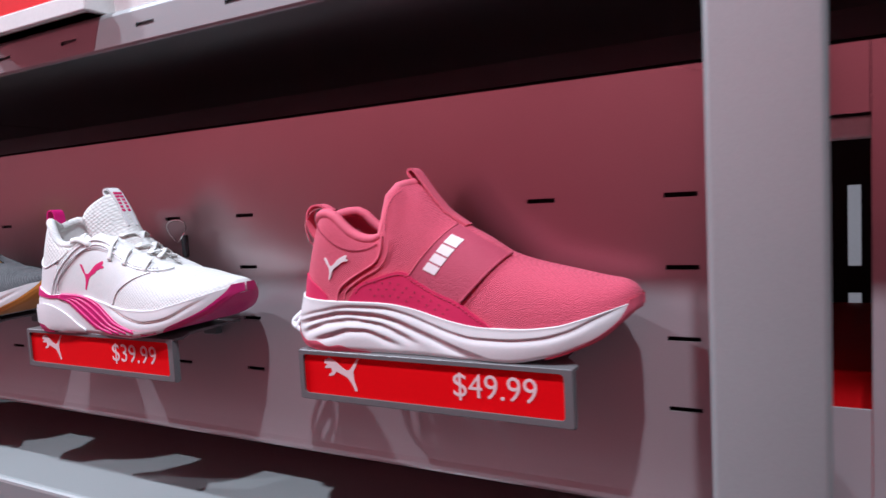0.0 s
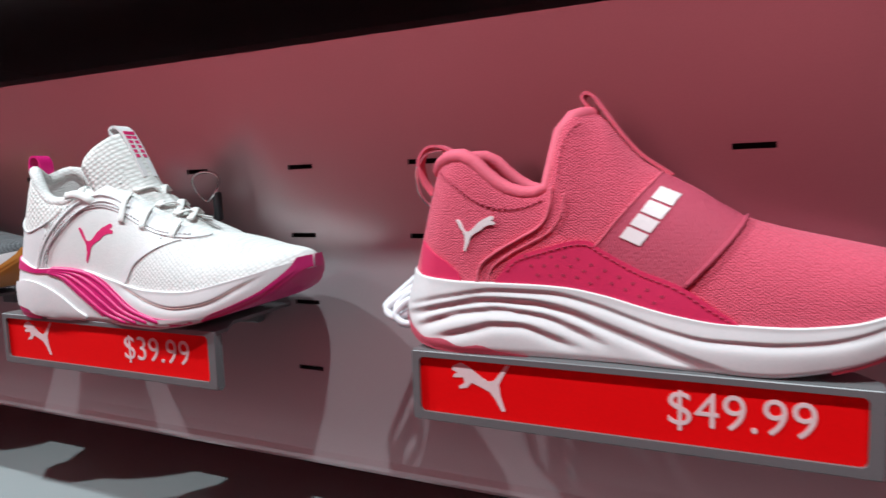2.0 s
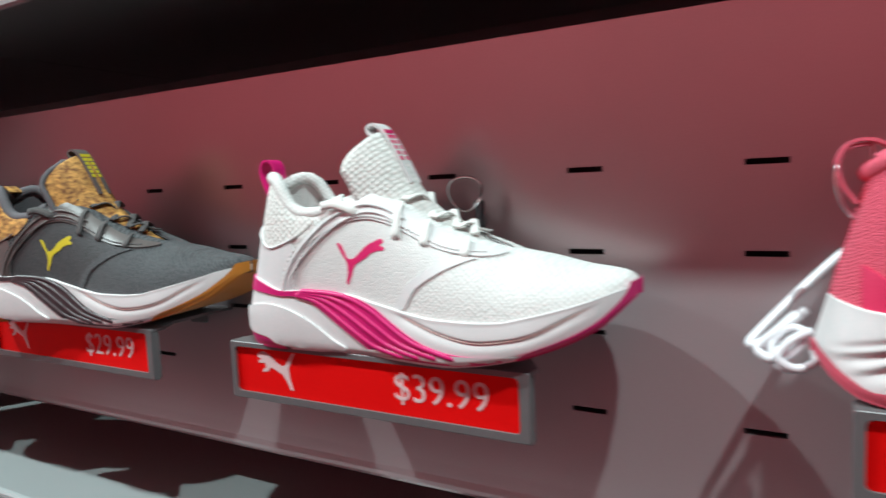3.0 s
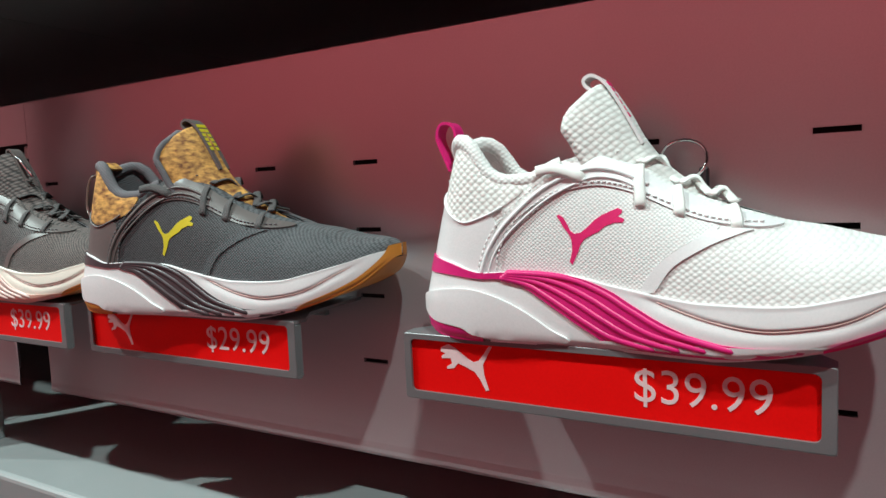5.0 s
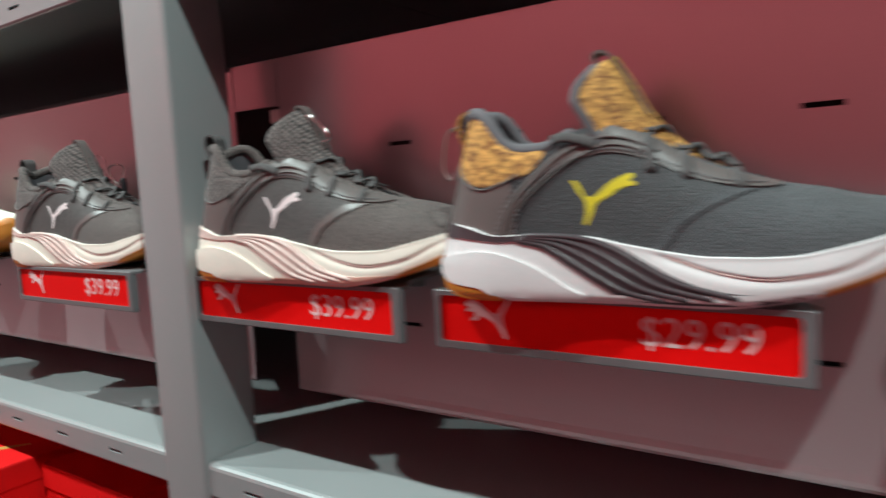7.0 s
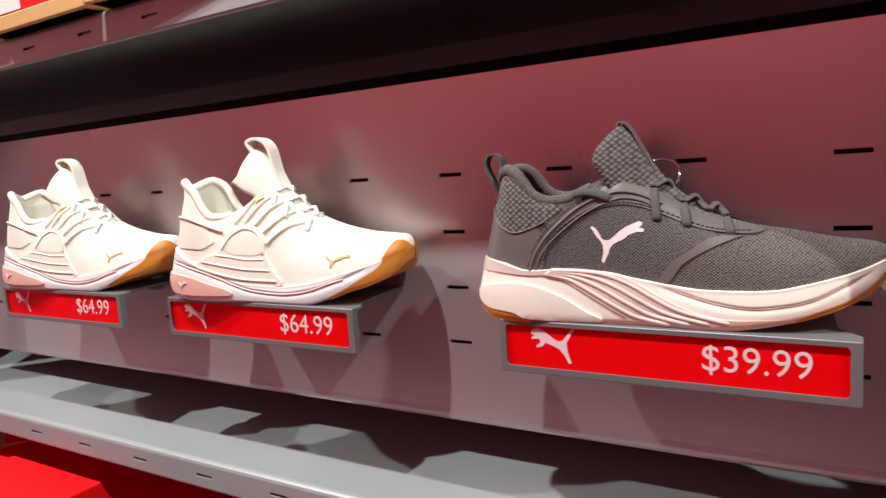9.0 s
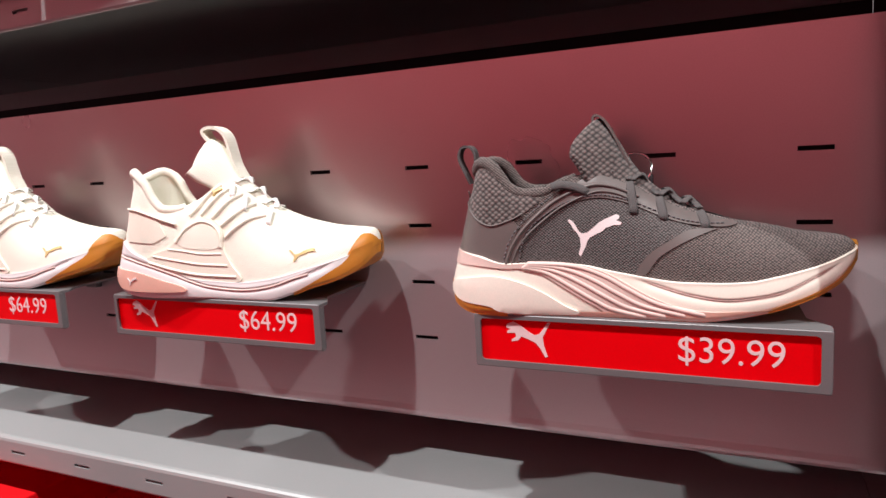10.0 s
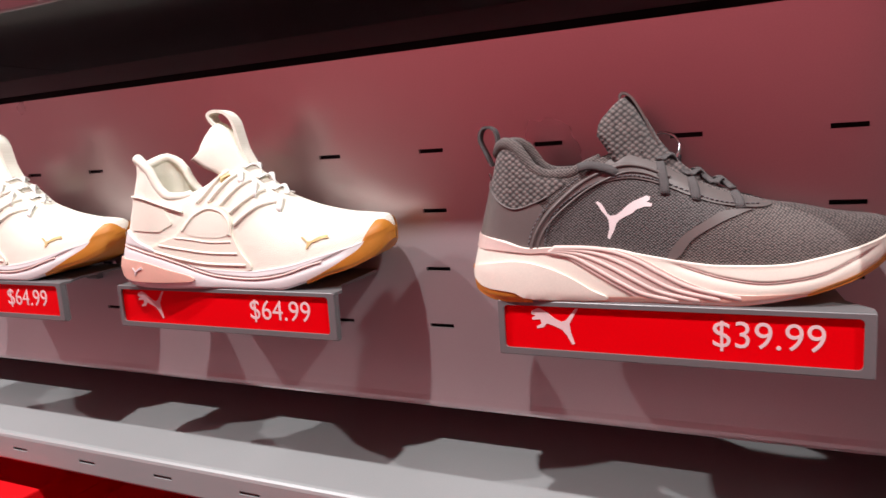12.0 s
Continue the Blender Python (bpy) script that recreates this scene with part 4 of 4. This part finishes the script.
def slip_on(x):
    s = SLIP
    m = dict(foam=M_FOAM, knit=M_PINKKNIT, lining=M_PINKLINING, collar=M_PINKTRIM)
    e = shoe_body("slip_on_sneaker", x, "pink knit slip-on running shoe with white sole", s, m, -0.064, 5.0, rim=0.103)
    loop_strap([(0.1420, 0.0870), (0.1273, 0.0975), (0.1173, 0.1090), (0.1098, 0.1195), (0.1040, 0.1275), (0.1000, 0.1290), (0.0990, 0.1260), (0.1030, 0.1205)], 0.012, 0.0016, e, M_PINKTRIM, "tongue_tab")
    loop_strap([(0.030, 0.1020), (0.021, 0.1065), (0.013, 0.1055), (0.0085, 0.098), (0.0105, 0.088), (0.0160, 0.080)], 0.010, 0.0014, e, M_PINKTRIM)
    # elastic band over the instep
    overlay(e, s, [(0.1078, 0.0544), (0.1211, 0.0708), (0.1372, 0.0880), (0.1540, 0.0782), (0.1745, 0.0655), (0.1605, 0.0500), (0.1486, 0.0370), (0.1262, 0.0435)], M_PINKBAND, 0.0010, name="elastic_band", curve=False)
    part("piping", line_bm(s, [(0.1078, 0.0544), (0.1211, 0.0708), (0.1372, 0.0880)], 0.0005, 0.0008), M_PINKTRIM, e)
    part("piping", line_bm(s, [(0.1486, 0.0380), (0.1605, 0.0505), (0.1745, 0.0660)], 0.0011, 0.0012), M_PINKBAND, e)
    for k in range(4):
        # plain bars of the word mark
        t0, t1 = k / 4, k / 4 + 0.21
        a, c = (0.1194, 0.0592), (0.1286, 0.0551)
        along = (0.0180, 0.0229)
        poly = [(q[0] + along[0] * t, q[1] + along[1] * t) for q, t in ((a, t0), (c, t0), (c, t1), (a, t1))]
        mark(e, s, poly, M_SILVER, 0.0016, name="word_bar")
    # glossy saddle with punched dots
    overlay(e, s, [(0.0591, 0.0350), (0.0633, 0.0429), (0.0689, 0.0492), (0.0809, 0.0530), (0.0965, 0.0573), (0.1053, 0.0573), (0.1115, 0.0533), (0.1286, 0.0443), (0.1452, 0.0382), (0.1586, 0.0299), (0.1715, 0.0205), (0.1586, 0.0205), (0.1428, 0.0225), (0.1112, 0.0290), (0.0757, 0.0345)], M_PINKSKIN, 0.0014, name="saddle")
    overlay(e, s, [(0.0160, 0.0380), (0.0165, 0.0560), (0.0242, 0.0508), (0.0330, 0.0460), (0.0393, 0.0411), (0.0420, 0.0350), (0.0280, 0.0350)], M_PINKSKIN, 0.0010, name="heel_counter", curve=False)
    # flat dots, coloured darker for the shade in the punched holes
    for row in range(3):
        for k in range(11):
            a = 0.0745 + 0.0064 * k + 0.0030 * row
            c = 0.0500 - 0.0045 * row - max(0, a - 0.098) * 0.42
            if c > spline(s.zt, a) + 0.003:
                mark(e, s, [(a + 0.0008 * math.cos(j * 1.047), c + 0.0008 * math.sin(j * 1.047)) for j in range(6)], M_PINKDOT, 0.0016, name="punched_dot")
    for pts, r in (([(0.0494, 0.0370), (0.0516, 0.0453), (0.0595, 0.0517), (0.0703, 0.0579), (0.0811, 0.0641), (0.0865, 0.0726), (0.0878, 0.0830)], 0.0009), ([(0.0550, 0.0370), (0.0575, 0.0440), (0.0650, 0.0500), (0.0750, 0.0555), (0.0860, 0.0615), (0.0920, 0.0700), (0.0935, 0.0800)], 0.0005)):
        part("piping", line_bm(s, pts, r, 0.0006), M_PINKTRIM, e)
    stitches(e, s, [(0.0260, 0.0925), (0.0376, 0.0850), (0.0481, 0.0776), (0.0593, 0.0735), (0.0727, 0.0735), (0.0839, 0.0775)], M_PINKDOT, 0.0006, 0.0004)
    stitches(e, s, [(0.0905, 0.0860), (0.0920, 0.1000), (0.0955, 0.1090), (0.1010, 0.1140)], M_PINKDOT, 0.0006, 0.0003)
    stitches(e, s, [(0.0650, 0.0420), (0.0700, 0.0475), (0.0815, 0.0512), (0.0965, 0.0553), (0.1050, 0.0553), (0.1110, 0.0515), (0.1280, 0.0425), (0.1445, 0.0364), (0.1578, 0.0282), (0.1680, 0.0225)], M_PINKDOT, 0.0017, 0.0003)
    mark(e, s, mark_poly(0.0387, 0.0520, 0.0205, 0.0178), M_SILVER, 0.0010)
    part("toe_rubber", s.sole_bm(0.205, None, [(0.205, 0.0045), (0.218, 0.0085), (0.2386, 0.0190), (0.2500, 0.0285), (0.2555, 0.0400), (0.260, 0.046)], 0.0010, 24), M_PINKTRIM, e)
    part("heel_rubber", s.sole_bm(0.0, 0.075, [(0, 0.021), (0.01, 0.0115), (0.02, 0.0065), (0.03, 0.0070), (0.04, 0.0035), (0.05, 0.0050), (0.06, 0.0022), (0.075, 0.0006)], 0.0010, 30), M_PINKTRIM, e)
    return e


slip_on(-0.027)


# the cream caged shoes
class CageLast(Last):
    L = 0.262
    heel_lean = 0.34
    lean_most = 0.0270
    width = [(0, 0.0), (0.003, 0.0135), (0.010, 0.024), (0.022, 0.0315), (0.045, 0.0355), (0.08, 0.0355), (0.115, 0.0375), (0.15, 0.0425), (0.185, 0.0465), (0.21, 0.0458), (0.23, 0.0415), (0.245, 0.0335), (0.2545, 0.0245), (0.259, 0.0165), (0.2612, 0.0085), (0.262, 0.0)]
    zt = [(0, 0.052), (0.012, 0.051), (0.0306, 0.0425), (0.0466, 0.0365), (0.0649, 0.0275), (0.0922, 0.0190), (0.115, 0.0165), (0.147, 0.0155), (0.1666, 0.0175), (0.1881, 0.0210), (0.2132, 0.0275), (0.2379, 0.0340), (0.2547, 0.0402), (0.262, 0.043)]
    zb = [(0, 0.020), (0.008, 0.0100), (0.020, 0.0045), (0.041, 0.0012), (0.070, 0.0), (0.172, 0.0), (0.2007, 0.0066), (0.2158, 0.0122), (0.2357, 0.0175), (0.2514, 0.0250), (0.262, 0.036)]
    H = [(0, 0.108), (0.006, 0.1125), (0.014, 0.1155), (0.024, 0.1125), (0.036, 0.1045), (0.045, 0.0935), (0.0548, 0.0855), (0.063, 0.0810), (0.0796, 0.0805), (0.0907, 0.0830), (0.1028, 0.0890), (0.112, 0.0960), (0.120, 0.1010), (0.1329, 0.1000), (0.1429, 0.0940), (0.1525, 0.0855), (0.1608, 0.0785), (0.1753, 0.0725), (0.1905, 0.0665), (0.2058, 0.0622), (0.2237, 0.0586), (0.2467, 0.0565), (0.2560, 0.0555), (0.2600, 0.0510), (0.262, 0.044)]
    carve = [([(0.004, 0.0400), (0.028, 0.0371), (0.0514, 0.0309), (0.0783, 0.0222), (0.0922, 0.0172), (0.1149, 0.0118), (0.1498, 0.0100), (0.178, 0.0135), (0.2136, 0.0238), (0.236, 0.0325)], 0.0016, 0.0035)]
    wt = [(0, 0.0), (0.004, 0.009), (0.012, 0.018), (0.03, 0.025), (0.06, 0.0255), (0.085, 0.022), (0.105, 0.015), (0.13, 0.010), (0.16, 0.006), (0.175, 0.0)]


CAGE = CageLast()


def caged(x):
    s = CAGE
    m = dict(foam=M_FOAM, knit=M_CREAMKNIT, lining=M_CREAMKNIT, collar=M_CREAMKNIT)
    e = shoe_body("caged_sneaker", x, "cream knit training shoe with gum toe and blush clip", s, m, -0.080, 10.0)
    e.matrix_world = e.matrix_world @ Matrix.Scale(0.965, 4)
    part("tongue", tongue_bm([(0.170, 0.070), (0.150, 0.0845), (0.137, 0.0985), (0.1285, 0.1120), (0.1215, 0.1240), (0.1140, 0.1325), (0.1060, 0.1365)], [(0, 0.010), (0.4, 0.021), (0.6, 0.0265), (0.8, 0.0275), (0.93, 0.0245), (1, 0.016)], 0.012, 0.025), M_CREAMKNIT, e)
    loop_strap([(0.1370, 0.1040), (0.1310, 0.1160), (0.1280, 0.1275), (0.1246, 0.1406), (0.1185, 0.1475), (0.1105, 0.1500), (0.1040, 0.1488), (0.1022, 0.1456), (0.1070, 0.1385), (0.1120, 0.1340)], 0.015, 0.0026, e, M_CREAMKNIT, "tongue_loop")
    overlay(e, s, [(0.0310, 0.0790), (0.0449, 0.0770), (0.0640, 0.0702), (0.0720, 0.0560), (0.0580, 0.0500), (0.0300, 0.0520)], M_CREAMTPU, 0.0008, name="heel_panel", curve=False)
    part("heel_strap", line_bm(s, [(0.0300, 0.0810), (0.0449, 0.0795), (0.0640, 0.0722), (0.0825, 0.0660)], 0.0012, 0.0010), M_CREAMTPU, e)
    # moulded cage: a ring of bars round an open arch
    overlay(e, s, [(0.0500, 0.0320), (0.0563, 0.0393), (0.0753, 0.0462), (0.0861, 0.0580), (0.0968, 0.0661), (0.1113, 0.0716), (0.1248, 0.0676), (0.1314, 0.0593), (0.1320, 0.0452), (0.1394, 0.0311), (0.1479, 0.0165), (0.1057, 0.0170), (0.0781, 0.0235)], M_CREAMTPU, 0.0018, name="cage", step=0.0024)
    overlay(e, s, [(0.0858, 0.0500), (0.0936, 0.0600), (0.1083, 0.0655), (0.1205, 0.0628), (0.1262, 0.0560), (0.1262, 0.0450), (0.1052, 0.0440), (0.0900, 0.0460)], M_CREAMKNIT, 0.0022, name="cage_window")
    for pts, r in (([(0.0820, 0.0500), (0.0870, 0.0560), (0.0950, 0.0632), (0.1083, 0.0680), (0.1212, 0.0652), (0.1282, 0.0572), (0.1292, 0.0450)], 0.0021), ([(0.0740, 0.0445), (0.0900, 0.0425), (0.1080, 0.0400), (0.1300, 0.0400)], 0.0013), ([(0.0580, 0.0385), (0.0800, 0.0345), (0.1050, 0.0310), (0.1360, 0.0300)], 0.0015), ([(0.0530, 0.0330), (0.0790, 0.0258), (0.1060, 0.0215), (0.1440, 0.0205)], 0.0018)):
        part("cage_bar", line_bm(s, pts, r * 0.75, 0.0013), M_CREAMTPU, e)
    overlay(e, s, [(0.0090, 0.0270), (0.0200, 0.0270), (0.0424, 0.0240), (0.0645, 0.0172), (0.0877, 0.0108), (0.0856, 0.0066), (0.0370, 0.0070), (0.0150, 0.0115)], M_BLUSH, 0.0016, "sole", "heel_clip")
    mark(e, s, mark_poly(0.0290, 0.0125, 0.011, 0.0075), M_SILVER, 0.0024, "sole", "clip_mark")
    part("sole_line", line_bm(s, [(0.010, 0.0385), (0.028, 0.0365), (0.0514, 0.0302), (0.0783, 0.0214), (0.0922, 0.0164), (0.1149, 0.0110), (0.1498, 0.0092), (0.178, 0.0127), (0.2000, 0.0195), (0.2136, 0.0230)], 0.0010, -0.0010, "sole"), M_ROSE, e)
    part("toe_rubber", s.sole_bm(0.200, None, [(0.200, 0.0075), (0.2147, 0.0146), (0.2300, 0.0232), (0.2440, 0.0325), (0.2500, 0.0430), (0.262, 0.060)], 0.0013, 26), M_GUM, e)
    cap = bmesh.new()

    def cap_ring(x):
        lo, hi = spline(s.zt, x) - 0.001, spline(s.H, x)
        k1 = min(1.0, max(0.0, (x - 0.244) / 0.008)) * 0.80
        col = [lo + (hi - lo) * k1 * k / 6 for k in range(7)]
        grow = 0.0014
        return [Vector((x + grow * (x - 0.244) / 0.018, -s.upper_half(x, z) - grow * (1 if x < s.L - 1e-6 else 0), z)) for z in col] + [Vector((x + grow * (x - 0.244) / 0.018, s.upper_half(x, z) + grow * (1 if x < s.L - 1e-6 else 0), z)) for z in col[::-1]]
    rows = [[cap.verts.new(p) for p in cap_ring(x)] for x in s.stations(0.244, s.L, 18)]
    for A, B in zip(rows, rows[1:]):
        for j in [k for k in range(13) if k != 6]:
            cap.faces.new((A[j], A[j + 1], B[j + 1], B[j]))
    bmesh.ops.remove_doubles(cap, verts=cap.verts[:], dist=0.00005)
    bmesh.ops.recalc_face_normals(cap, faces=cap.faces[:])
    part("toe_cap", cap, M_GUM, e)
    mark(e, s, mark_poly(0.1955, 0.0330, 0.0235, 0.0105), M_PALEGOLD, 0.0010)
    mark(e, s, mark_poly(0.1180, 0.0890, 0.010, 0.006), M_PALEGOLD, 0.0030)
    laces(e, s, M_WHITELACE, (0.124, 0.136, 0.148, 0.160, 0.170), (0, 0.010, 0.012, 0, 0.010), False)
    # cords from the throat down to the cage
    for pts in ([(0.0960, 0.0735), (0.1040, 0.0800), (0.1130, 0.0890), (0.1240, 0.0985)], [(0.1080, 0.0735), (0.1150, 0.0800), (0.1240, 0.0890), (0.1340, 0.0960)], [(0.1200, 0.0705), (0.1270, 0.0770), (0.1360, 0.0850), (0.1440, 0.0900)], [(0.1300, 0.0640), (0.1380, 0.0700), (0.1480, 0.0770), (0.1550, 0.0810)], [(0.1340, 0.0540), (0.1440, 0.0620), (0.1560, 0.0690), (0.1700, 0.0710)]):
        part("lace_cord", line_bm(s, pts, 0.0019, 0.0002), M_CREAMKNIT, e)
    return e


caged(-1.569)
caged(-1.874)


# ---------------------------------------------------------------- shoe boxes
def shoe_box(x, y, z, w, d, h, body, lid, label, lid_h=0.03, hole=False, sticker=False, words=False):
    e = empty("shoe_box", pose(x, y, z), label, "shoe box", "shoe boxes on the rack")
    part("box_body", box_bm(0.002, w - 0.002, 0.002, d - 0.002, 0, h - 0.002, 0.0015, 1), body, e, smooth=False)
    part("lid", box_bm(0, w, 0, d, h - lid_h, h, 0.002, 2), lid, e, smooth=False)
    if hole:
        bm = bmesh.new()
        # no opening: a flat black disc gives the dark inside the hole
        bmesh.ops.create_circle(bm, cap_ends=True, segments=20, radius=0.011, matrix=pose(w * 0.80, 0.0016, h * 0.36, 90))
        part("finger_hole", bm, M_BLACK, e, smooth=False)
    if sticker:
        part("sticker", box_bm(w * 0.03, w * 0.40, 0.0008, 0.0016, h * 0.15, h * 0.70), M_BOXWHITE, e, smooth=False)
    if words:
        for k in range(5):
            part("print_bar", box_bm(w * (0.12 + 0.15 * k), w * (0.21 + 0.15 * k), -0.0006, -0.0002, h - lid_h * 0.8, h - lid_h * 0.25), M_GOLD, e, smooth=False)
        part("lid_mark", patch_bm(sign_mark_poly(w * 0.25, 0.03, 0.10, 0.07), lambda a, c, off: Vector((a, c, h + off)), 0.0004, 0.03, 0.0002), M_GOLD, e, smooth=False)
    return e


# on the upper shelf
UP = 1.5574
UPPER_BOXES = [(0.150, -0.092, 0.110, 0, M_BOXWHITE, M_BOXWHITE, {}), (-0.018, -0.088, 0.165, 0, M_BOXWHITE, M_BOXWHITE, {}), (-0.190, -0.090, 0.168, 0, M_BOXWHITE, M_BOXWHITE, {}), (-0.364, -0.113, 0.166, 0, M_BOXRED, M_BOXWHITE, dict(hole=True)), (-0.535, -0.106, 0.166, 1, M_BOXWHITE, M_BOXWHITE, {}), (-0.705, -0.100, 0.165, 0, M_BOXRED, M_BOXWHITE, dict(sticker=True)),
               (-1.160, -0.098, 0.175, 0, M_BOXWHITE, M_BOXWHITE, {}), (-1.416, -0.1065, 0.185, 0, M_BOXRED, M_BOXTAN, dict(sticker=True)), (-1.604, -0.121, 0.182, 5, M_BOXRED, M_BOXTAN, dict(hole=True)), (-1.795, -0.116, 0.182, 0, M_BOXRED, M_BOXTAN, dict(sticker=True)), (-1.985, -0.112, 0.182, 0, M_BOXRED, M_BOXTAN, dict(hole=True))]
for bx, by, w, turn, body, base, kw in UPPER_BOXES:
    tint = "white" if body == M_BOXWHITE else "red"
    tray = "white" if base == M_BOXWHITE else "tan"
    b = shoe_box(bx, by, UP, w, 0.31, 0.118, body, body, tint + " cardboard shoe box with " + tray + " base edge on the shelf", **kw)
    b.matrix_world = pose(bx, by, UP, 0, 0, turn)
    if bx == -0.364:
        text_mesh("size_text", "30", 0.022, pose(w - 0.0012, 0.004, 0.020, 90, 0, 90), M_BOXWHITE, b)
    part("base_edge", box_bm(-0.001, w + 0.001, -0.0015, 0.10, 0, 0.015, 0.001, 1), base, b, smooth=False)

# on the shelf beneath
LOW = 0.7604
for bx, by, h1, h2 in ((-2.14, -0.13, 0.15, 0.13), (-1.945, -0.165, 0.15, 0.138), (-1.700, -0.08, 0.15, 0.12), (-1.45, -0.165, 0.15, 0.138), (-1.250, -0.08, 0.15, 0.13), (-0.87, -0.06, 0.15, 0.13), (-0.66, -0.05, 0.15, 0.13), (-0.45, -0.05, 0.15, 0.13), (-0.24, -0.05, 0.15, 0.13), (-0.03, -0.05, 0.15, 0.13)):
    shoe_box(bx, by, LOW, 0.195, 0.32, h1, M_BOXRED, M_BOXRED, "red cardboard shoe box at the bottom of a stack")
    shoe_box(bx + 0.003, by, LOW + h1 + 0.0004, 0.193, 0.32, h2, M_BOXRED, M_BOXRED, "red cardboard shoe box with gold printing" if bx in (-2.14, -1.45) else "plain red cardboard shoe box on a stack", words=bx in (-2.14, -1.45))


for bx in (0.337, 0.540):
    shoe_box(bx, 0.035, 1.1184, 0.193, 0.285, 0.138, M_BOXRED, M_BOXRED, "red cardboard shoe box behind the display panel")


# ---------------------------------------------------------------- security tags and cables
def security_ring(x, y, z):
    e = empty("security_tag", pose(x, y, z), "small black security tag on a chrome key ring", "security tag")
    pts = [(0.012 * math.cos(a), 0.003 * math.sin(a * 2), 0.011 * math.sin(a)) for a in np.linspace(0, 2 * math.pi, 25)[:-1]]
    part("ring", tube_bm(pts, 0.0009, 6, closed=True, up=(0, 1, 0)), M_CHROME, e)
    part("clip", box_bm(0.008, 0.013, -0.003, 0.003, -0.026, -0.004, 0.0015, 2), M_BLACK, e)
    return e


security_ring(-0.222, -0.020, 1.368)
security_ring(-1.114, -0.028, 1.372)


def cable(pts, r=0.0016, label="thin grey security cable hanging behind a shoe", material=None):
    ob = part("security_cable", tube_bm(flow(pts, 8), r, 8), material or M_CABLE)
    return tagged(ob, label, "cable")


cable([(-0.006, -0.060, 1.384), (-0.015, -0.064, 1.382), (-0.019, -0.068, 1.372), (-0.016, -0.068, 1.358), (-0.009, -0.064, 1.353), (-0.005, -0.060, 1.366), (-0.006, -0.060, 1.384)], 0.0009, "clear plastic tag loop on a pink heel tab", M_CHROME)
cable([(-0.637, -0.086, 1.380), (-0.645, -0.090, 1.376), (-0.648, -0.092, 1.356), (-0.642, -0.092, 1.348), (-0.637, -0.088, 1.358), (-0.636, -0.086, 1.378)], 0.0009, "clear plastic tag loop on a spotted heel", M_CLEAR)
cable([(-0.801, -0.068, 1.395), (-0.785, -0.068, 1.402), (-0.771, -0.068, 1.393), (-0.765, -0.066, 1.384), (-0.773, -0.066, 1.381)], 0.0012, "bent chrome wire loop above charcoal laces", M_CHROME)
cable([(-0.012, -0.006, 1.335), (-0.030, -0.022, 1.318), (-0.050, -0.042, 1.297), (-0.054, -0.048, 1.2915), (-0.048, -0.050, 1.2935), (-0.034, -0.040, 1.306)], 0.0024, "grey twisted security cable behind a shoe heel")
cable([(-0.030, -0.040, 1.308), (-0.044, -0.050, 1.297), (-0.050, -0.054, 1.2905), (-0.043, -0.056, 1.2865), (-0.034, -0.052, 1.291), (-0.031, -0.047, 1.2985), (-0.038, -0.047, 1.2995), (-0.044, -0.052, 1.2925), (-0.040, -0.056, 1.2835), (-0.030, -0.052, 1.2825)], 0.0024, "grey twisted security cable behind a shoe heel")
cable([(-0.028, -0.050, 1.3000), (-0.036, -0.056, 1.2960), (-0.041, -0.060, 1.2890), (-0.034, -0.060, 1.2840), (-0.026, -0.056, 1.2870), (-0.027, -0.052, 1.2930)], 0.0022, "grey coiled end of a security cable behind a heel")
